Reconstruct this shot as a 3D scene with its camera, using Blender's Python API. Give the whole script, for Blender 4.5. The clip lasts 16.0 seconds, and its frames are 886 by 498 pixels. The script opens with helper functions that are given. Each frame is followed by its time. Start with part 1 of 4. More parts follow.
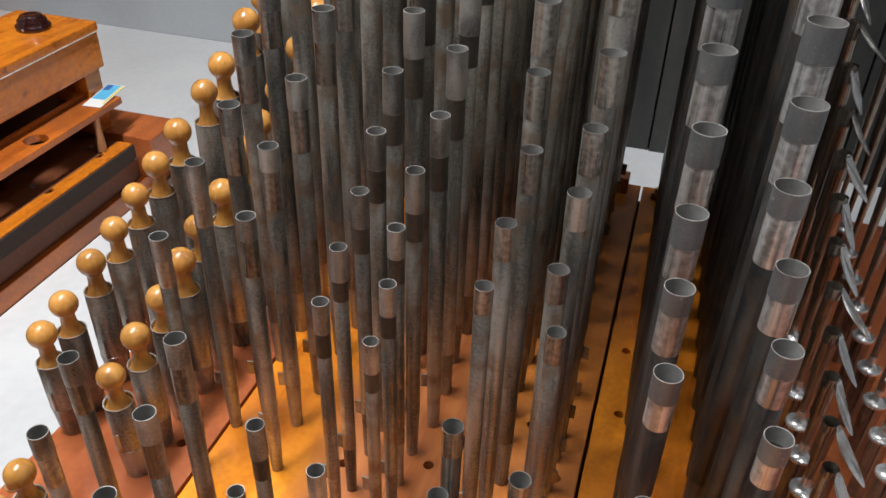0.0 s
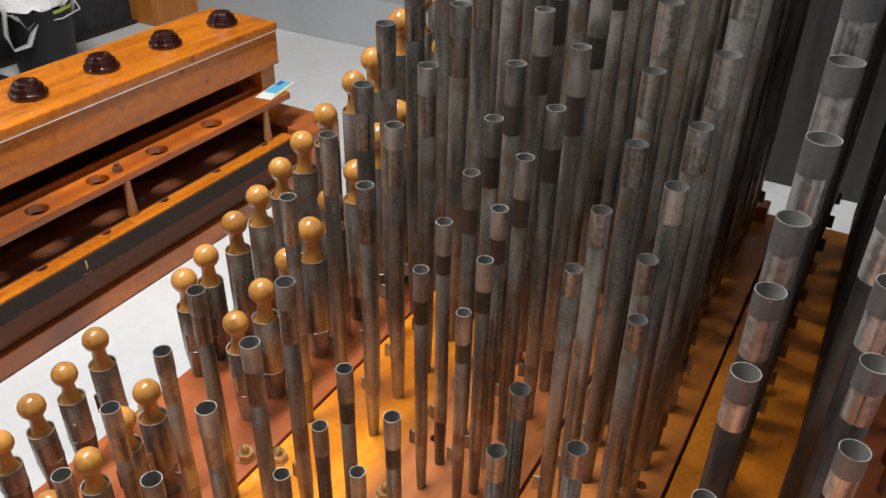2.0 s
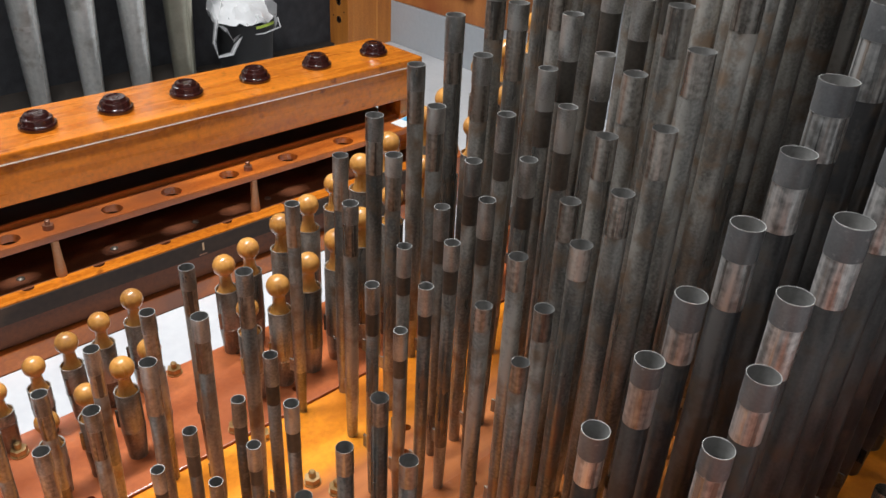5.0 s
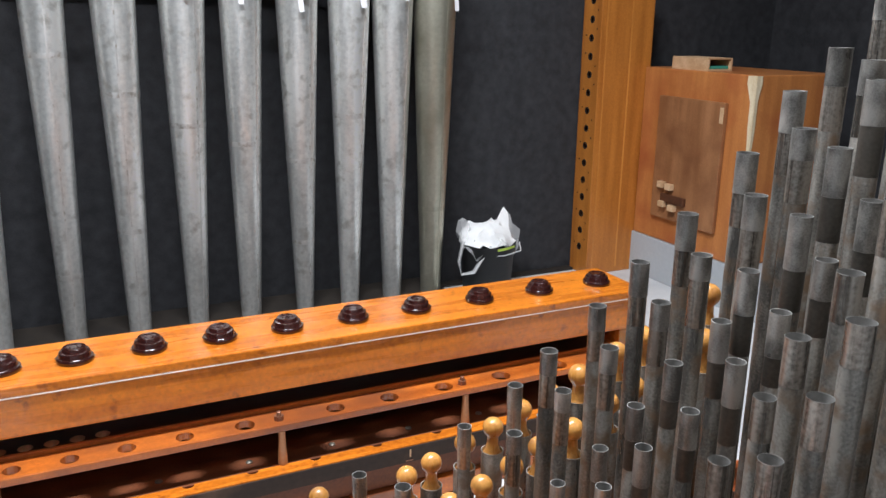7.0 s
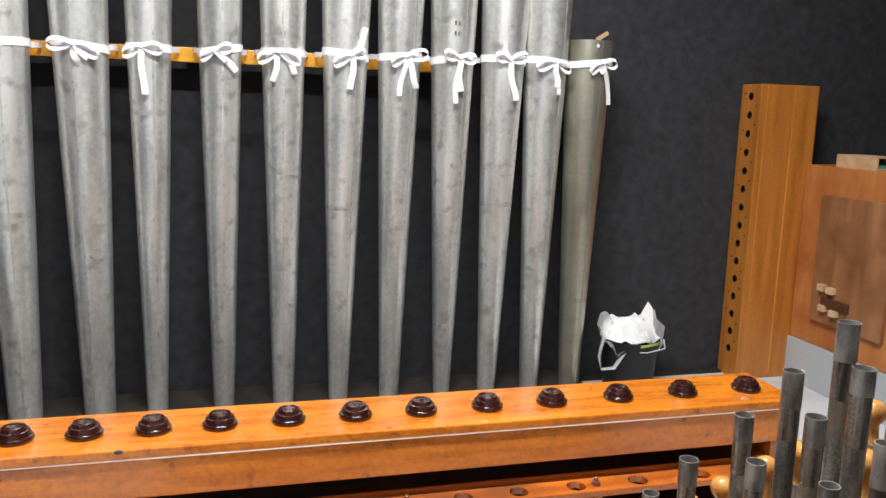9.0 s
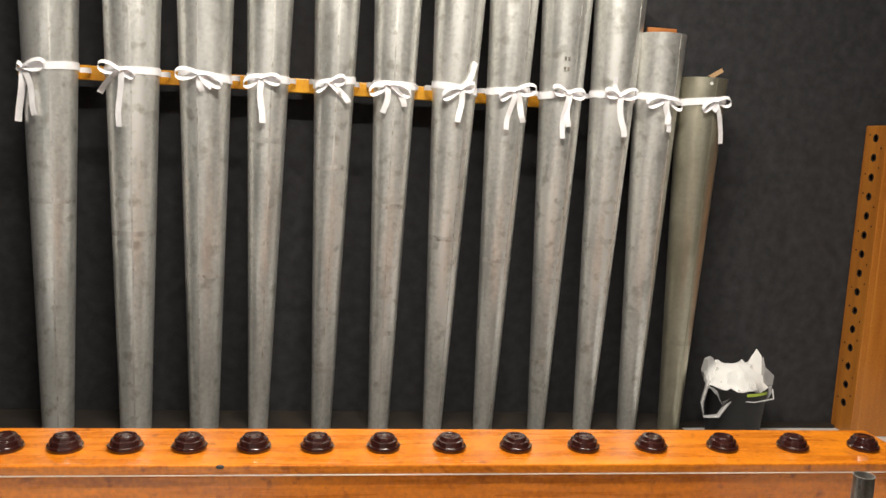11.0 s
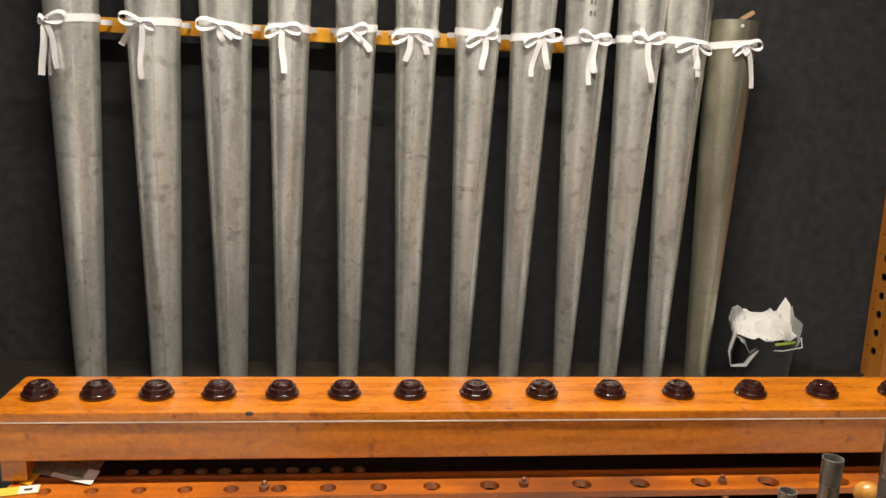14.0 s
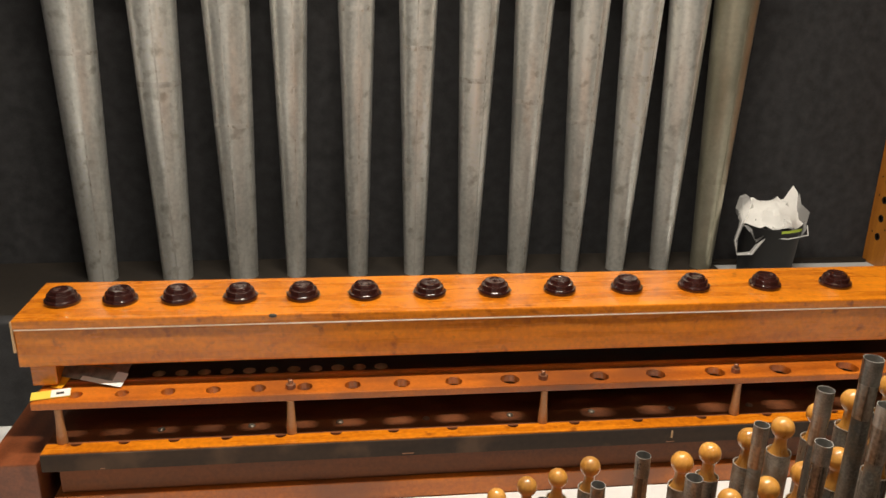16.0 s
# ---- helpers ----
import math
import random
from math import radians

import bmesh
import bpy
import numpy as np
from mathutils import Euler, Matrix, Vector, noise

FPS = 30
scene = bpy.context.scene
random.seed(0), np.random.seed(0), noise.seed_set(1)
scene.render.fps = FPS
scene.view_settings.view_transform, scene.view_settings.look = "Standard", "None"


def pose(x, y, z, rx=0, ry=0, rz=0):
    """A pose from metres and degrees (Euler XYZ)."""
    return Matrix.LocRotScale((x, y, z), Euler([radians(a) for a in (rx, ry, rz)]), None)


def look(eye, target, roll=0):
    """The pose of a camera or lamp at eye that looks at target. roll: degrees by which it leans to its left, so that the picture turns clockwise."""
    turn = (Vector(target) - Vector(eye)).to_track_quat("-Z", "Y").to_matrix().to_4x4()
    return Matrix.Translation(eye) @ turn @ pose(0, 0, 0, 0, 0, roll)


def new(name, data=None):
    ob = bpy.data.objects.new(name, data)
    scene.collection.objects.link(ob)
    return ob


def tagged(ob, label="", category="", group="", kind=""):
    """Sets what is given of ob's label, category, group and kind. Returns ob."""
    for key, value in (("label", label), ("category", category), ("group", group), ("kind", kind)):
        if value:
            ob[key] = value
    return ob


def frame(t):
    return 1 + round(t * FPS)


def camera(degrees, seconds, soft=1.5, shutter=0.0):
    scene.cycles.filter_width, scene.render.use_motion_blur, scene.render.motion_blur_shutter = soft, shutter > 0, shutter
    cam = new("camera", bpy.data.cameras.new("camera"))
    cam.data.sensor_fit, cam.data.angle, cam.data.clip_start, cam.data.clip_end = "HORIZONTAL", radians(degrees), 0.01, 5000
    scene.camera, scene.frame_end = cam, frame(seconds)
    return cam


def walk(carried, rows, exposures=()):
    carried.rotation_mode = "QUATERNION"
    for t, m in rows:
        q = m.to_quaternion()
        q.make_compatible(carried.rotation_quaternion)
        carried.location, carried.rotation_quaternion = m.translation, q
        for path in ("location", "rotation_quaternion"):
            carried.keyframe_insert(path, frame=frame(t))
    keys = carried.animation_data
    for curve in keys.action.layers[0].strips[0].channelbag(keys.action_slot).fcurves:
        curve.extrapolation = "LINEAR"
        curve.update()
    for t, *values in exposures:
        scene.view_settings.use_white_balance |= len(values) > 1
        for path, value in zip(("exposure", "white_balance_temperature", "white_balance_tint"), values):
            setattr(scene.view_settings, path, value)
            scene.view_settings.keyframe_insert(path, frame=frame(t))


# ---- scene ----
cam = camera(57.4, 16.0)
PATH = [
    (0, (0.38, 0.28, 1.418), (1.966, 0.741, 0.29), 1.8),
    (0.5, (0.374, 0.275, 1.422), (1.968, 0.746, 0.31), 2.4),
    (1, (0.362, 0.262, 1.423), (1.931, 0.87, 0.342), 1.3),
    (1.5, (0.359, 0.247, 1.41), (1.891, 0.955, 0.338), 1.1),
    (2, (0.355, 0.23, 1.406), (1.826, 1.048, 0.327), 1.1),
    (2.5, (0.375, 0.209, 1.402), (1.758, 1.112, 0.274), 1.2),
    (3, (0.389, 0.178, 1.404), (1.697, 1.146, 0.241), 1.4),
    (3.2, (0.394, 0.167, 1.403), (1.685, 1.147, 0.232), 1.7),
    (5.3, (0.429, 0.043, 1.438), (1.626, 1.335, 0.493), 2.9),
    (5.5, (0.431, 0.034, 1.445), (1.598, 1.385, 0.544), 2.4),
    (6, (0.446, 0.016, 1.452), (1.495, 1.529, 0.67), 1.3),
    (6.5, (0.454, 0.001, 1.46), (1.387, 1.64, 0.793), 1.0),
    (7, (0.462, -0.007, 1.462), (1.298, 1.728, 0.925), 0.8),
    (7.5, (0.465, -0.009, 1.464), (1.2, 1.796, 1.013), 0.9),
    (8, (0.467, -0.008, 1.465), (1.109, 1.846, 1.074), 1.2),
    (8.5, (0.467, -0.005, 1.463), (1.049, 1.876, 1.111), 1.3),
    (9, (0.466, -0.007, 1.464), (0.987, 1.895, 1.129), 1.7),
    (9.5, (0.466, -0.008, 1.465), (0.929, 1.913, 1.155), 2.2),
    (10, (0.463, -0.005, 1.465), (0.866, 1.933, 1.179), 2.7),
    (12.5, (0.461, -0.007, 1.461), (0.642, 1.967, 1.2), 2.8),
    (13, (0.461, -0.004, 1.461), (0.643, 1.967, 1.175), 2.8),
    (13.5, (0.467, -0.001, 1.454), (0.663, 1.964, 1.137), 2.5),
    (14, (0.462, 0.002, 1.45), (0.686, 1.953, 1.072), 2.3),
    (14.5, (0.447, 0.005, 1.449), (0.692, 1.94, 1.005), 2.1),
    (15, (0.439, 0.008, 1.453), (0.695, 1.931, 0.965), 1.9),
    (15.5, (0.428, 0.018, 1.462), (0.685, 1.92, 0.9), 1.9),
    (16, (0.421, 0.021, 1.464), (0.661, 1.9, 0.821), 1.4),
]
EXPOSURES = [(0.0, 0.05, 5980, 10), (3.0, -0.02, 6220, 10), (5.5, 0.20, 5780, 10), (7.0, 0.46, 5700, 10), (8.0, 0.63, 5720, 10), (9.5, 0.43, 6380, 10), (10.0, 0.40, 6650, 10), (12.5, 0.23, 7150, 10), (14.0, 0.15, 7300, 10), (15.0, 0.02, 7500, 10), (15.5, 0.0, 7600, 10), (16.0, 0.08, 7450, 10)]
walk(cam, [(t, look(eye, target, roll)) for t, eye, target, roll in PATH],
     exposures=EXPOSURES)

# ---- world and lamps ----
world = bpy.data.worlds.new("room_dark")
world.use_nodes = True
world.node_tree.nodes["Background"].inputs[0].default_value = (0.6, 0.65, 0.7, 1)
world.node_tree.nodes["Background"].inputs[1].default_value = 0.02
scene.world = world


def area_lamp(x, y, z, sx, sy, watts, colour):
    data = bpy.data.lights.new("tube_and_fill_lamp", "AREA")
    data.shape, data.size, data.size_y, data.energy, data.color = "RECTANGLE", sx, sy, watts, colour
    ob = new("tube_and_fill_lamp", data)
    ob.matrix_world = pose(x, y, z)
    return ob


# First tube follows highlights and hole spots; the two weak ones are added fill.
LAMPS = [(0.64, 0.96, 2.90, 1.2, 0.05, 66), (1.45, -0.30, 2.90, 1.2, 0.05, 6), (-0.9, -0.90, 2.90, 1.2, 0.05, 6)]
for lx, ly, lz, sx, sy, w in LAMPS:
    area_lamp(lx, ly, lz, sx, sy, w, (1.0, 0.96, 0.90))

# ---- materials ----


def nodes_of(name):
    m = bpy.data.materials.new(name)
    m.use_nodes = True
    nt = m.node_tree
    return m, nt, nt.nodes["Principled BSDF"]


def surface(name, dark, light, rough=0.5, metal=0.0, scale=(8, 8, 8), fine=60.0, bump=0.1, spread=(0.35, 0.65), coat=0.0,
            rough_var=0.15, per_object=0.0, stain=None, stain_scale=4.0, stain_at=(0.55, 0.7), streaks=False, grit=0.3):
    """Two scales of noise between two colours, with relief, changing gloss and optional stains."""
    m, nt, b = nodes_of(name)
    add, link = nt.nodes.new, nt.links.new
    tc, mp = add("ShaderNodeTexCoord"), add("ShaderNodeMapping")
    mp.inputs["Scale"].default_value = scale
    info = add("ShaderNodeObjectInfo")
    shift = add("ShaderNodeVectorMath")
    shift.operation = "MULTIPLY_ADD"
    link(info.outputs["Random"], shift.inputs[0])
    shift.inputs[1].default_value = (7.0, 5.0, 3.0)
    link(tc.outputs["Object"], shift.inputs[2])
    link(shift.outputs[0], mp.inputs["Vector"])
    big, small = add("ShaderNodeTexNoise"), add("ShaderNodeTexNoise")
    big.inputs["Scale"].default_value, big.inputs["Detail"].default_value = 1.0, 5
    small.inputs["Scale"].default_value, small.inputs["Detail"].default_value = fine, 3
    link(mp.outputs[0], big.inputs["Vector"])
    link(shift.outputs[0], small.inputs["Vector"])
    mix = add("ShaderNodeMix")
    mix.inputs[0].default_value = grit
    link(big.outputs[0], mix.inputs[2])
    link(small.outputs[0], mix.inputs[3])
    ramp = add("ShaderNodeValToRGB")
    ramp.color_ramp.elements[0].position, ramp.color_ramp.elements[1].position = spread
    ramp.color_ramp.elements[0].color, ramp.color_ramp.elements[1].color = (*dark, 1), (*light, 1)
    link(mix.outputs[0], ramp.inputs[0])
    colour = ramp.outputs[0]
    if stain:
        sn, sr, sm = add("ShaderNodeTexNoise"), add("ShaderNodeValToRGB"), add("ShaderNodeMix")
        sn.inputs["Scale"].default_value, sn.inputs["Detail"].default_value = stain_scale, 6
        link(mp.outputs[0] if streaks else shift.outputs[0], sn.inputs["Vector"])
        sr.color_ramp.elements[0].position, sr.color_ramp.elements[1].position = stain_at
        link(sn.outputs[0], sr.inputs[0])
        sm.data_type = "RGBA"
        link(sr.outputs[0], sm.inputs[0])
        link(colour, sm.inputs[6])
        sm.inputs[7].default_value = (*stain, 1)
        colour = sm.outputs[2]
    if per_object:
        hs = add("ShaderNodeHueSaturation")
        rng = add("ShaderNodeMapRange")
        rng.inputs["To Min"].default_value, rng.inputs["To Max"].default_value = 1 - per_object, 1 + per_object
        link(info.outputs["Random"], rng.inputs["Value"])
        link(rng.outputs[0], hs.inputs["Value"])
        link(colour, hs.inputs["Color"])
        colour = hs.outputs[0]
    link(colour, b.inputs["Base Color"])
    rr = add("ShaderNodeMapRange")
    rr.inputs["To Min"].default_value, rr.inputs["To Max"].default_value = max(0.02, rough - rough_var), min(1, rough + rough_var)
    link(big.outputs[0], rr.inputs["Value"])
    link(rr.outputs[0], b.inputs["Roughness"])
    b.inputs["Metallic"].default_value, b.inputs["Coat Weight"].default_value = metal, coat
    b.inputs["Coat Roughness"].default_value = 0.12
    if bump:
        bp = add("ShaderNodeBump")
        bp.inputs["Strength"].default_value, bp.inputs["Distance"].default_value = bump, 0.002
        link(mix.outputs[0], bp.inputs["Height"])
        link(bp.outputs[0], b.inputs["Normal"])
    return m


PIPE = surface("aged_pipe_metal", (0.140, 0.131, 0.117), (0.44, 0.415, 0.372), 0.32, 0.71, (60, 60, 9), 420, 0.25, (0.41, 0.60), per_object=0.24,
               stain=(0.250, 0.180, 0.125), stain_scale=44, stain_at=(0.50, 0.68), grit=0.24)
WIDE_PIPE = surface("dark_wide_pipe_metal", (0.050, 0.049, 0.049), (0.160, 0.151, 0.142), 0.38, 0.7, (60, 60, 9), 380, 0.16, (0.40, 0.62), per_object=0.18, grit=0.14,
                    stain=(0.12, 0.092, 0.070), stain_scale=38, stain_at=(0.50, 0.66))
SLIDE = surface("tuning_slide_metal", (0.190, 0.183, 0.170), (0.54, 0.522, 0.485), 0.33, 0.66, (50, 50, 26), 620, 0.16, (0.40, 0.62), per_object=0.22, grit=0.22)
SMOOTH_SLIDE = surface("smooth_grey_slide_metal", (0.15, 0.152, 0.155), (0.25, 0.25, 0.25), 0.40, 0.5, (40, 40, 20), 500, 0.08, per_object=0.12,
                       stain=(0.34, 0.33, 0.32), stain_scale=170, stain_at=(0.64, 0.72))
BAND = surface("polished_pipe_band", (0.24, 0.234, 0.222), (0.72, 0.71, 0.685), 0.30, 0.56, (150, 150, 2.5), 160, 0.08, (0.43, 0.57), per_object=0.15,
               stain=(0.46, 0.38, 0.31), stain_scale=1.8, stain_at=(0.58, 0.72), streaks=True)
RUBBED = surface("dull_rubbed_pipe_metal", (0.14, 0.127, 0.110), (0.45, 0.418, 0.370), 0.30, 0.66, (130, 130, 4), 300, 0.1, (0.42, 0.59), per_object=0.2,
                 stain=(0.28, 0.18, 0.115), stain_scale=1.5, stain_at=(0.60, 0.74), streaks=True)
DARKBAND = surface("dark_pipe_band", (0.062, 0.057, 0.050), (0.145, 0.131, 0.112), 0.42, 0.55, (40, 40, 10), 300, 0.1, per_object=0.15)
# Brighter than the pipe metal; paints the thin highlight on the rims.
RIM = surface("bright_rim_glint", (0.22, 0.21, 0.195), (0.62, 0.61, 0.58), 0.36, 0.5, (90, 90, 90), 300, 0.0)
INSIDE = surface("pipe_inner_metal", (0.20, 0.195, 0.185), (0.35, 0.34, 0.32), 0.55, 0.25, (60, 60, 20), 300, 0.03)
ZINC = surface("grey_zinc", (0.675, 0.682, 0.658), (0.985, 0.985, 0.950), 0.34, 0.77, (24, 24, 3.4), 90, 0.09, (0.38, 0.60), per_object=0.07, rough_var=0.10,
               stain=(0.56, 0.55, 0.505), stain_scale=26, stain_at=(0.56, 0.72))
JOINT_ZINC = surface("pale_solder", (0.74, 0.74, 0.71), (0.92, 0.91, 0.88), 0.42, 0.86, (40, 40, 8), 220, 0.12, (0.36, 0.62), stain=(0.55, 0.52, 0.46), stain_scale=60, stain_at=(0.55, 0.7))
OLIVE_ZINC = surface("olive_tarnished_zinc", (0.46, 0.445, 0.345), (0.64, 0.62, 0.51), 0.40, 0.85, (16, 16, 1.6), 90, 0.1, (0.36, 0.66),
                     stain=(0.40, 0.38, 0.29), stain_scale=9, stain_at=(0.48, 0.7))
BRIGHT = surface("bright_reed_metal", (0.58, 0.58, 0.58), (0.84, 0.84, 0.83), 0.24, 0.8, (40, 40, 10), 200, 0.04, rough_var=0.08,
                 stain=(0.30, 0.22, 0.15), stain_scale=40, stain_at=(0.55, 0.75))
REEDTUBE = surface("brown_reed_tube", (0.12, 0.098, 0.078), (0.40, 0.345, 0.285), 0.22, 0.85, (150, 150, 5), 200, 0.03, per_object=0.2)
BALL = surface("varnished_maple", (0.44, 0.19, 0.036), (0.64, 0.32, 0.075), 0.30, 0.0, (70, 70, 14), 260, 0.05, coat=0.25, per_object=0.14,
               stain=(0.33, 0.145, 0.035), stain_scale=60, stain_at=(0.50, 0.72))


def wood(name, dark, light, along, rough=0.38, coat=0.35, bump=0.12, stain=None, k=1.0):
    s = [26 * k, 26 * k, 26 * k]
    s["xyz".index(along)] = 2.2 * k
    return surface(name, dark, light, rough, 0.0, s, 190, bump, (0.36, 0.64), coat, stain=stain, stain_scale=7, stain_at=(0.46, 0.74))


BEAM_WOOD = surface("orange_varnished_beam", (0.38, 0.094, 0.007), (0.78, 0.240, 0.013), 0.28, 0.0, (4, 34, 44), 130, 0.08, (0.32, 0.66), 0.5,
                    stain=(0.23, 0.052, 0.006), stain_scale=48, stain_at=(0.60, 0.76), grit=0.38)
RACK_WOOD = wood("red_brown_rack_wood", (0.31, 0.070, 0.009), (0.62, 0.168, 0.018), "x", 0.36, 0.3, stain=(0.20, 0.06, 0.02))
TOE_WOOD = wood("dark_walnut_board", (0.050, 0.016, 0.006), (0.12, 0.042, 0.015), "x", 0.62, 0.0)
# Near-black wood; puts the shade under the beam into the back boards.
SHADED_BACK = wood("shade_dark_back_board", (0.022, 0.010, 0.006), (0.055, 0.024, 0.012), "x", 0.65, 0.0)
END_WOOD = wood("dark_red_end_block", (0.13, 0.034, 0.012), (0.28, 0.078, 0.028), "y", 0.4, 0.3)
DARK_WOOD = wood("dark_brown_board", (0.040, 0.020, 0.012), (0.085, 0.044, 0.026), "x", 0.5, 0.15)
# Brown of the chest front; on the toe board it adds the rack's shade.
SHADE_WOOD = wood("brown_shaded_board_wood", (0.085, 0.024, 0.007), (0.20, 0.057, 0.014), "x", 0.65, 0.0)
EDGE_DARK = surface("blackened_edge", (0.018, 0.010, 0.006), (0.050, 0.028, 0.017), 0.85, 0.0, (4, 30, 30), 90, 0.15, stain=(0.09, 0.05, 0.03), stain_scale=14)
CHEST_RED = wood("red_mahogany_board", (0.29, 0.068, 0.018), (0.52, 0.148, 0.040), "x", 0.36, 0.4, stain=(0.24, 0.06, 0.018))
CHEST_ORANGE = wood("orange_pine_board", (0.56, 0.150, 0.005), (0.88, 0.32, 0.012), "x", 0.30, 0.3, stain=(0.40, 0.10, 0.008))
CHEST_BROWN = wood("brown_pine_board", (0.36, 0.105, 0.014), (0.60, 0.205, 0.028), "x", 0.36, 0.3, stain=(0.30, 0.10, 0.03))
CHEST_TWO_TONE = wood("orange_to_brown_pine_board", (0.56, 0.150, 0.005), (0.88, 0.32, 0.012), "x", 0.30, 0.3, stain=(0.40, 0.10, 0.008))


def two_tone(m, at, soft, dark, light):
    """Darker, redder colour in the board below y = at, with a wavering border."""
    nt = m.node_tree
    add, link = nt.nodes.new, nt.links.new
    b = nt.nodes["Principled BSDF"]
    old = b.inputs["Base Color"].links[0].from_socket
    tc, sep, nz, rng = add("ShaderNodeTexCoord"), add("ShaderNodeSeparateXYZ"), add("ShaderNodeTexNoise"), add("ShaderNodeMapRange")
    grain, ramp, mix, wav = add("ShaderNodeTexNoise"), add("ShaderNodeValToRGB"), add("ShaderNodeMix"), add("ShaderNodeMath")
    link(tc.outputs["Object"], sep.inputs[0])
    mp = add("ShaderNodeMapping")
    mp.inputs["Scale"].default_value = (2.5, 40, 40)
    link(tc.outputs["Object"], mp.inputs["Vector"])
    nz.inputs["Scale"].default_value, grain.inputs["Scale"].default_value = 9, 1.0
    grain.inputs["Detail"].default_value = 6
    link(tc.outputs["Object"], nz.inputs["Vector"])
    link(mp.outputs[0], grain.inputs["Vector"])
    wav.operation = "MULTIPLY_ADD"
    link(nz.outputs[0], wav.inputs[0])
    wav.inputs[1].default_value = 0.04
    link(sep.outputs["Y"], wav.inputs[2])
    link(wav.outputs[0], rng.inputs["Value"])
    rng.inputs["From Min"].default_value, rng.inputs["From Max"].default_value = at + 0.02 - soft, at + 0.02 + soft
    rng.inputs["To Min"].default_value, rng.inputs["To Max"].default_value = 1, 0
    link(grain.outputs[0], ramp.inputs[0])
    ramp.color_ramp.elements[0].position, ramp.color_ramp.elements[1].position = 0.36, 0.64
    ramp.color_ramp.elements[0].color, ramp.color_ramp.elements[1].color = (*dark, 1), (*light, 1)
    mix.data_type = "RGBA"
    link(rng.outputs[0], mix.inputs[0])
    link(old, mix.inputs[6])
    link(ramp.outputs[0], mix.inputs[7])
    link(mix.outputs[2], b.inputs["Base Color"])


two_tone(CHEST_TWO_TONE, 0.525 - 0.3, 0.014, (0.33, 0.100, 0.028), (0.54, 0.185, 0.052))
RAIL_WOOD = wood("yellow_varnished_rail", (0.62, 0.25, 0.012), (0.86, 0.42, 0.03), "x", 0.35, 0.3)
POST_WOOD = wood("golden_oak_post", (0.36, 0.118, 0.016), (0.55, 0.205, 0.030), "z", 0.42, 0.2)
BOX_WOOD = wood("orange_box_wood", (0.40, 0.140, 0.035), (0.56, 0.22, 0.060), "z", 0.45, 0.2, stain=(0.36, 0.10, 0.03))
PANEL_WOOD = wood("worn_brown_panel", (0.25, 0.105, 0.040), (0.38, 0.175, 0.072), "z", 0.5, 0.1, stain=(0.17, 0.065, 0.025))
INLAY = wood("pale_inlay_line", (0.46, 0.17, 0.028), (0.66, 0.28, 0.050), "z", 0.42, 0.2)
PALE_WOOD = wood("pale_raw_wood", (0.50, 0.30, 0.15), (0.68, 0.46, 0.27), "x", 0.6, 0.0)
# Pale colour painting the gloss highlight on the bevel of the beam joint.
JOINT_GLINT = surface("pale_joint_glint", (0.70, 0.54, 0.38), (0.95, 0.88, 0.78), 0.35, 0.0, (3, 60, 60), 80, 0.0, coat=0.3)
PILLAR_WOOD = wood("turned_beech_pillar", (0.30, 0.13, 0.05), (0.44, 0.21, 0.09), "z", 0.45, 0.2)
BAKELITE = surface("brown_bakelite", (0.020, 0.005, 0.004), (0.035, 0.009, 0.007), 0.12, 0.0, (40, 40, 40), 300, 0.0, coat=0.6, rough_var=0.05)
BRASS = surface("tarnished_brass", (0.34, 0.20, 0.07), (0.62, 0.42, 0.20), 0.35, 0.75, (60, 60, 60), 300, 0.1)
STEEL = surface("tarnished_steel", (0.16, 0.14, 0.11), (0.34, 0.30, 0.25), 0.4, 0.8, (60, 60, 60), 300, 0.1)
RUSTY = surface("brown_nut_metal", (0.20, 0.09, 0.05), (0.36, 0.18, 0.11), 0.45, 0.5, (60, 60, 60), 300, 0.1)
HOLE = surface("hole_lining", (0.012, 0.009, 0.007), (0.025, 0.018, 0.012), 0.8)
FLOOR = surface("pale_grey_floor_paint", (0.61, 0.62, 0.63), (0.72, 0.73, 0.73), 0.5, 0.0, (3, 3, 3), 60, 0.1, stain=(0.55, 0.56, 0.57), stain_scale=5)
GREY_WALL = surface("pale_grey_wall_paint", (0.40, 0.42, 0.44), (0.48, 0.50, 0.52), 0.6, 0.0, (3, 3, 3), 80, 0.15)
FELT = surface("black_felt", (0.015, 0.0152, 0.0172), (0.039, 0.0392, 0.0435), 0.9, 0.0, (30, 30, 30), 320, 0.6, (0.36, 0.66))
DARKPIPE = surface("dark_painted_pipe_wood", (0.017, 0.0165, 0.016), (0.038, 0.037, 0.034), 0.5, 0.0, (30, 30, 2), 60, 0.15, per_object=0.2)
PLASTER = surface("grey_ceiling", (0.20, 0.20, 0.19), (0.26, 0.255, 0.245), 0.8, 0.0, (3, 3, 3), 70, 0.1)
RIBBON = surface("white_cotton_tape", (0.86, 0.85, 0.88), (0.95, 0.94, 0.96), 0.85, 0.0, (50, 50, 50), 900, 0.25)
WHITE = surface("chipped_white_filler", (0.60, 0.46, 0.27), (0.82, 0.72, 0.52), 0.7, 0.0, (50, 50, 9), 200, 0.2)
PAPER = surface("crumpled_tissue", (0.84, 0.84, 0.83), (0.92, 0.92, 0.91), 0.85, 0.0, (40, 40, 40), 300, 0.2)
CARD_WHITE = surface("white_card", (0.74, 0.74, 0.70), (0.80, 0.80, 0.77), 0.5)
CARD_YELLOW = surface("yellow_card", (0.72, 0.55, 0.08), (0.80, 0.62, 0.10), 0.5)
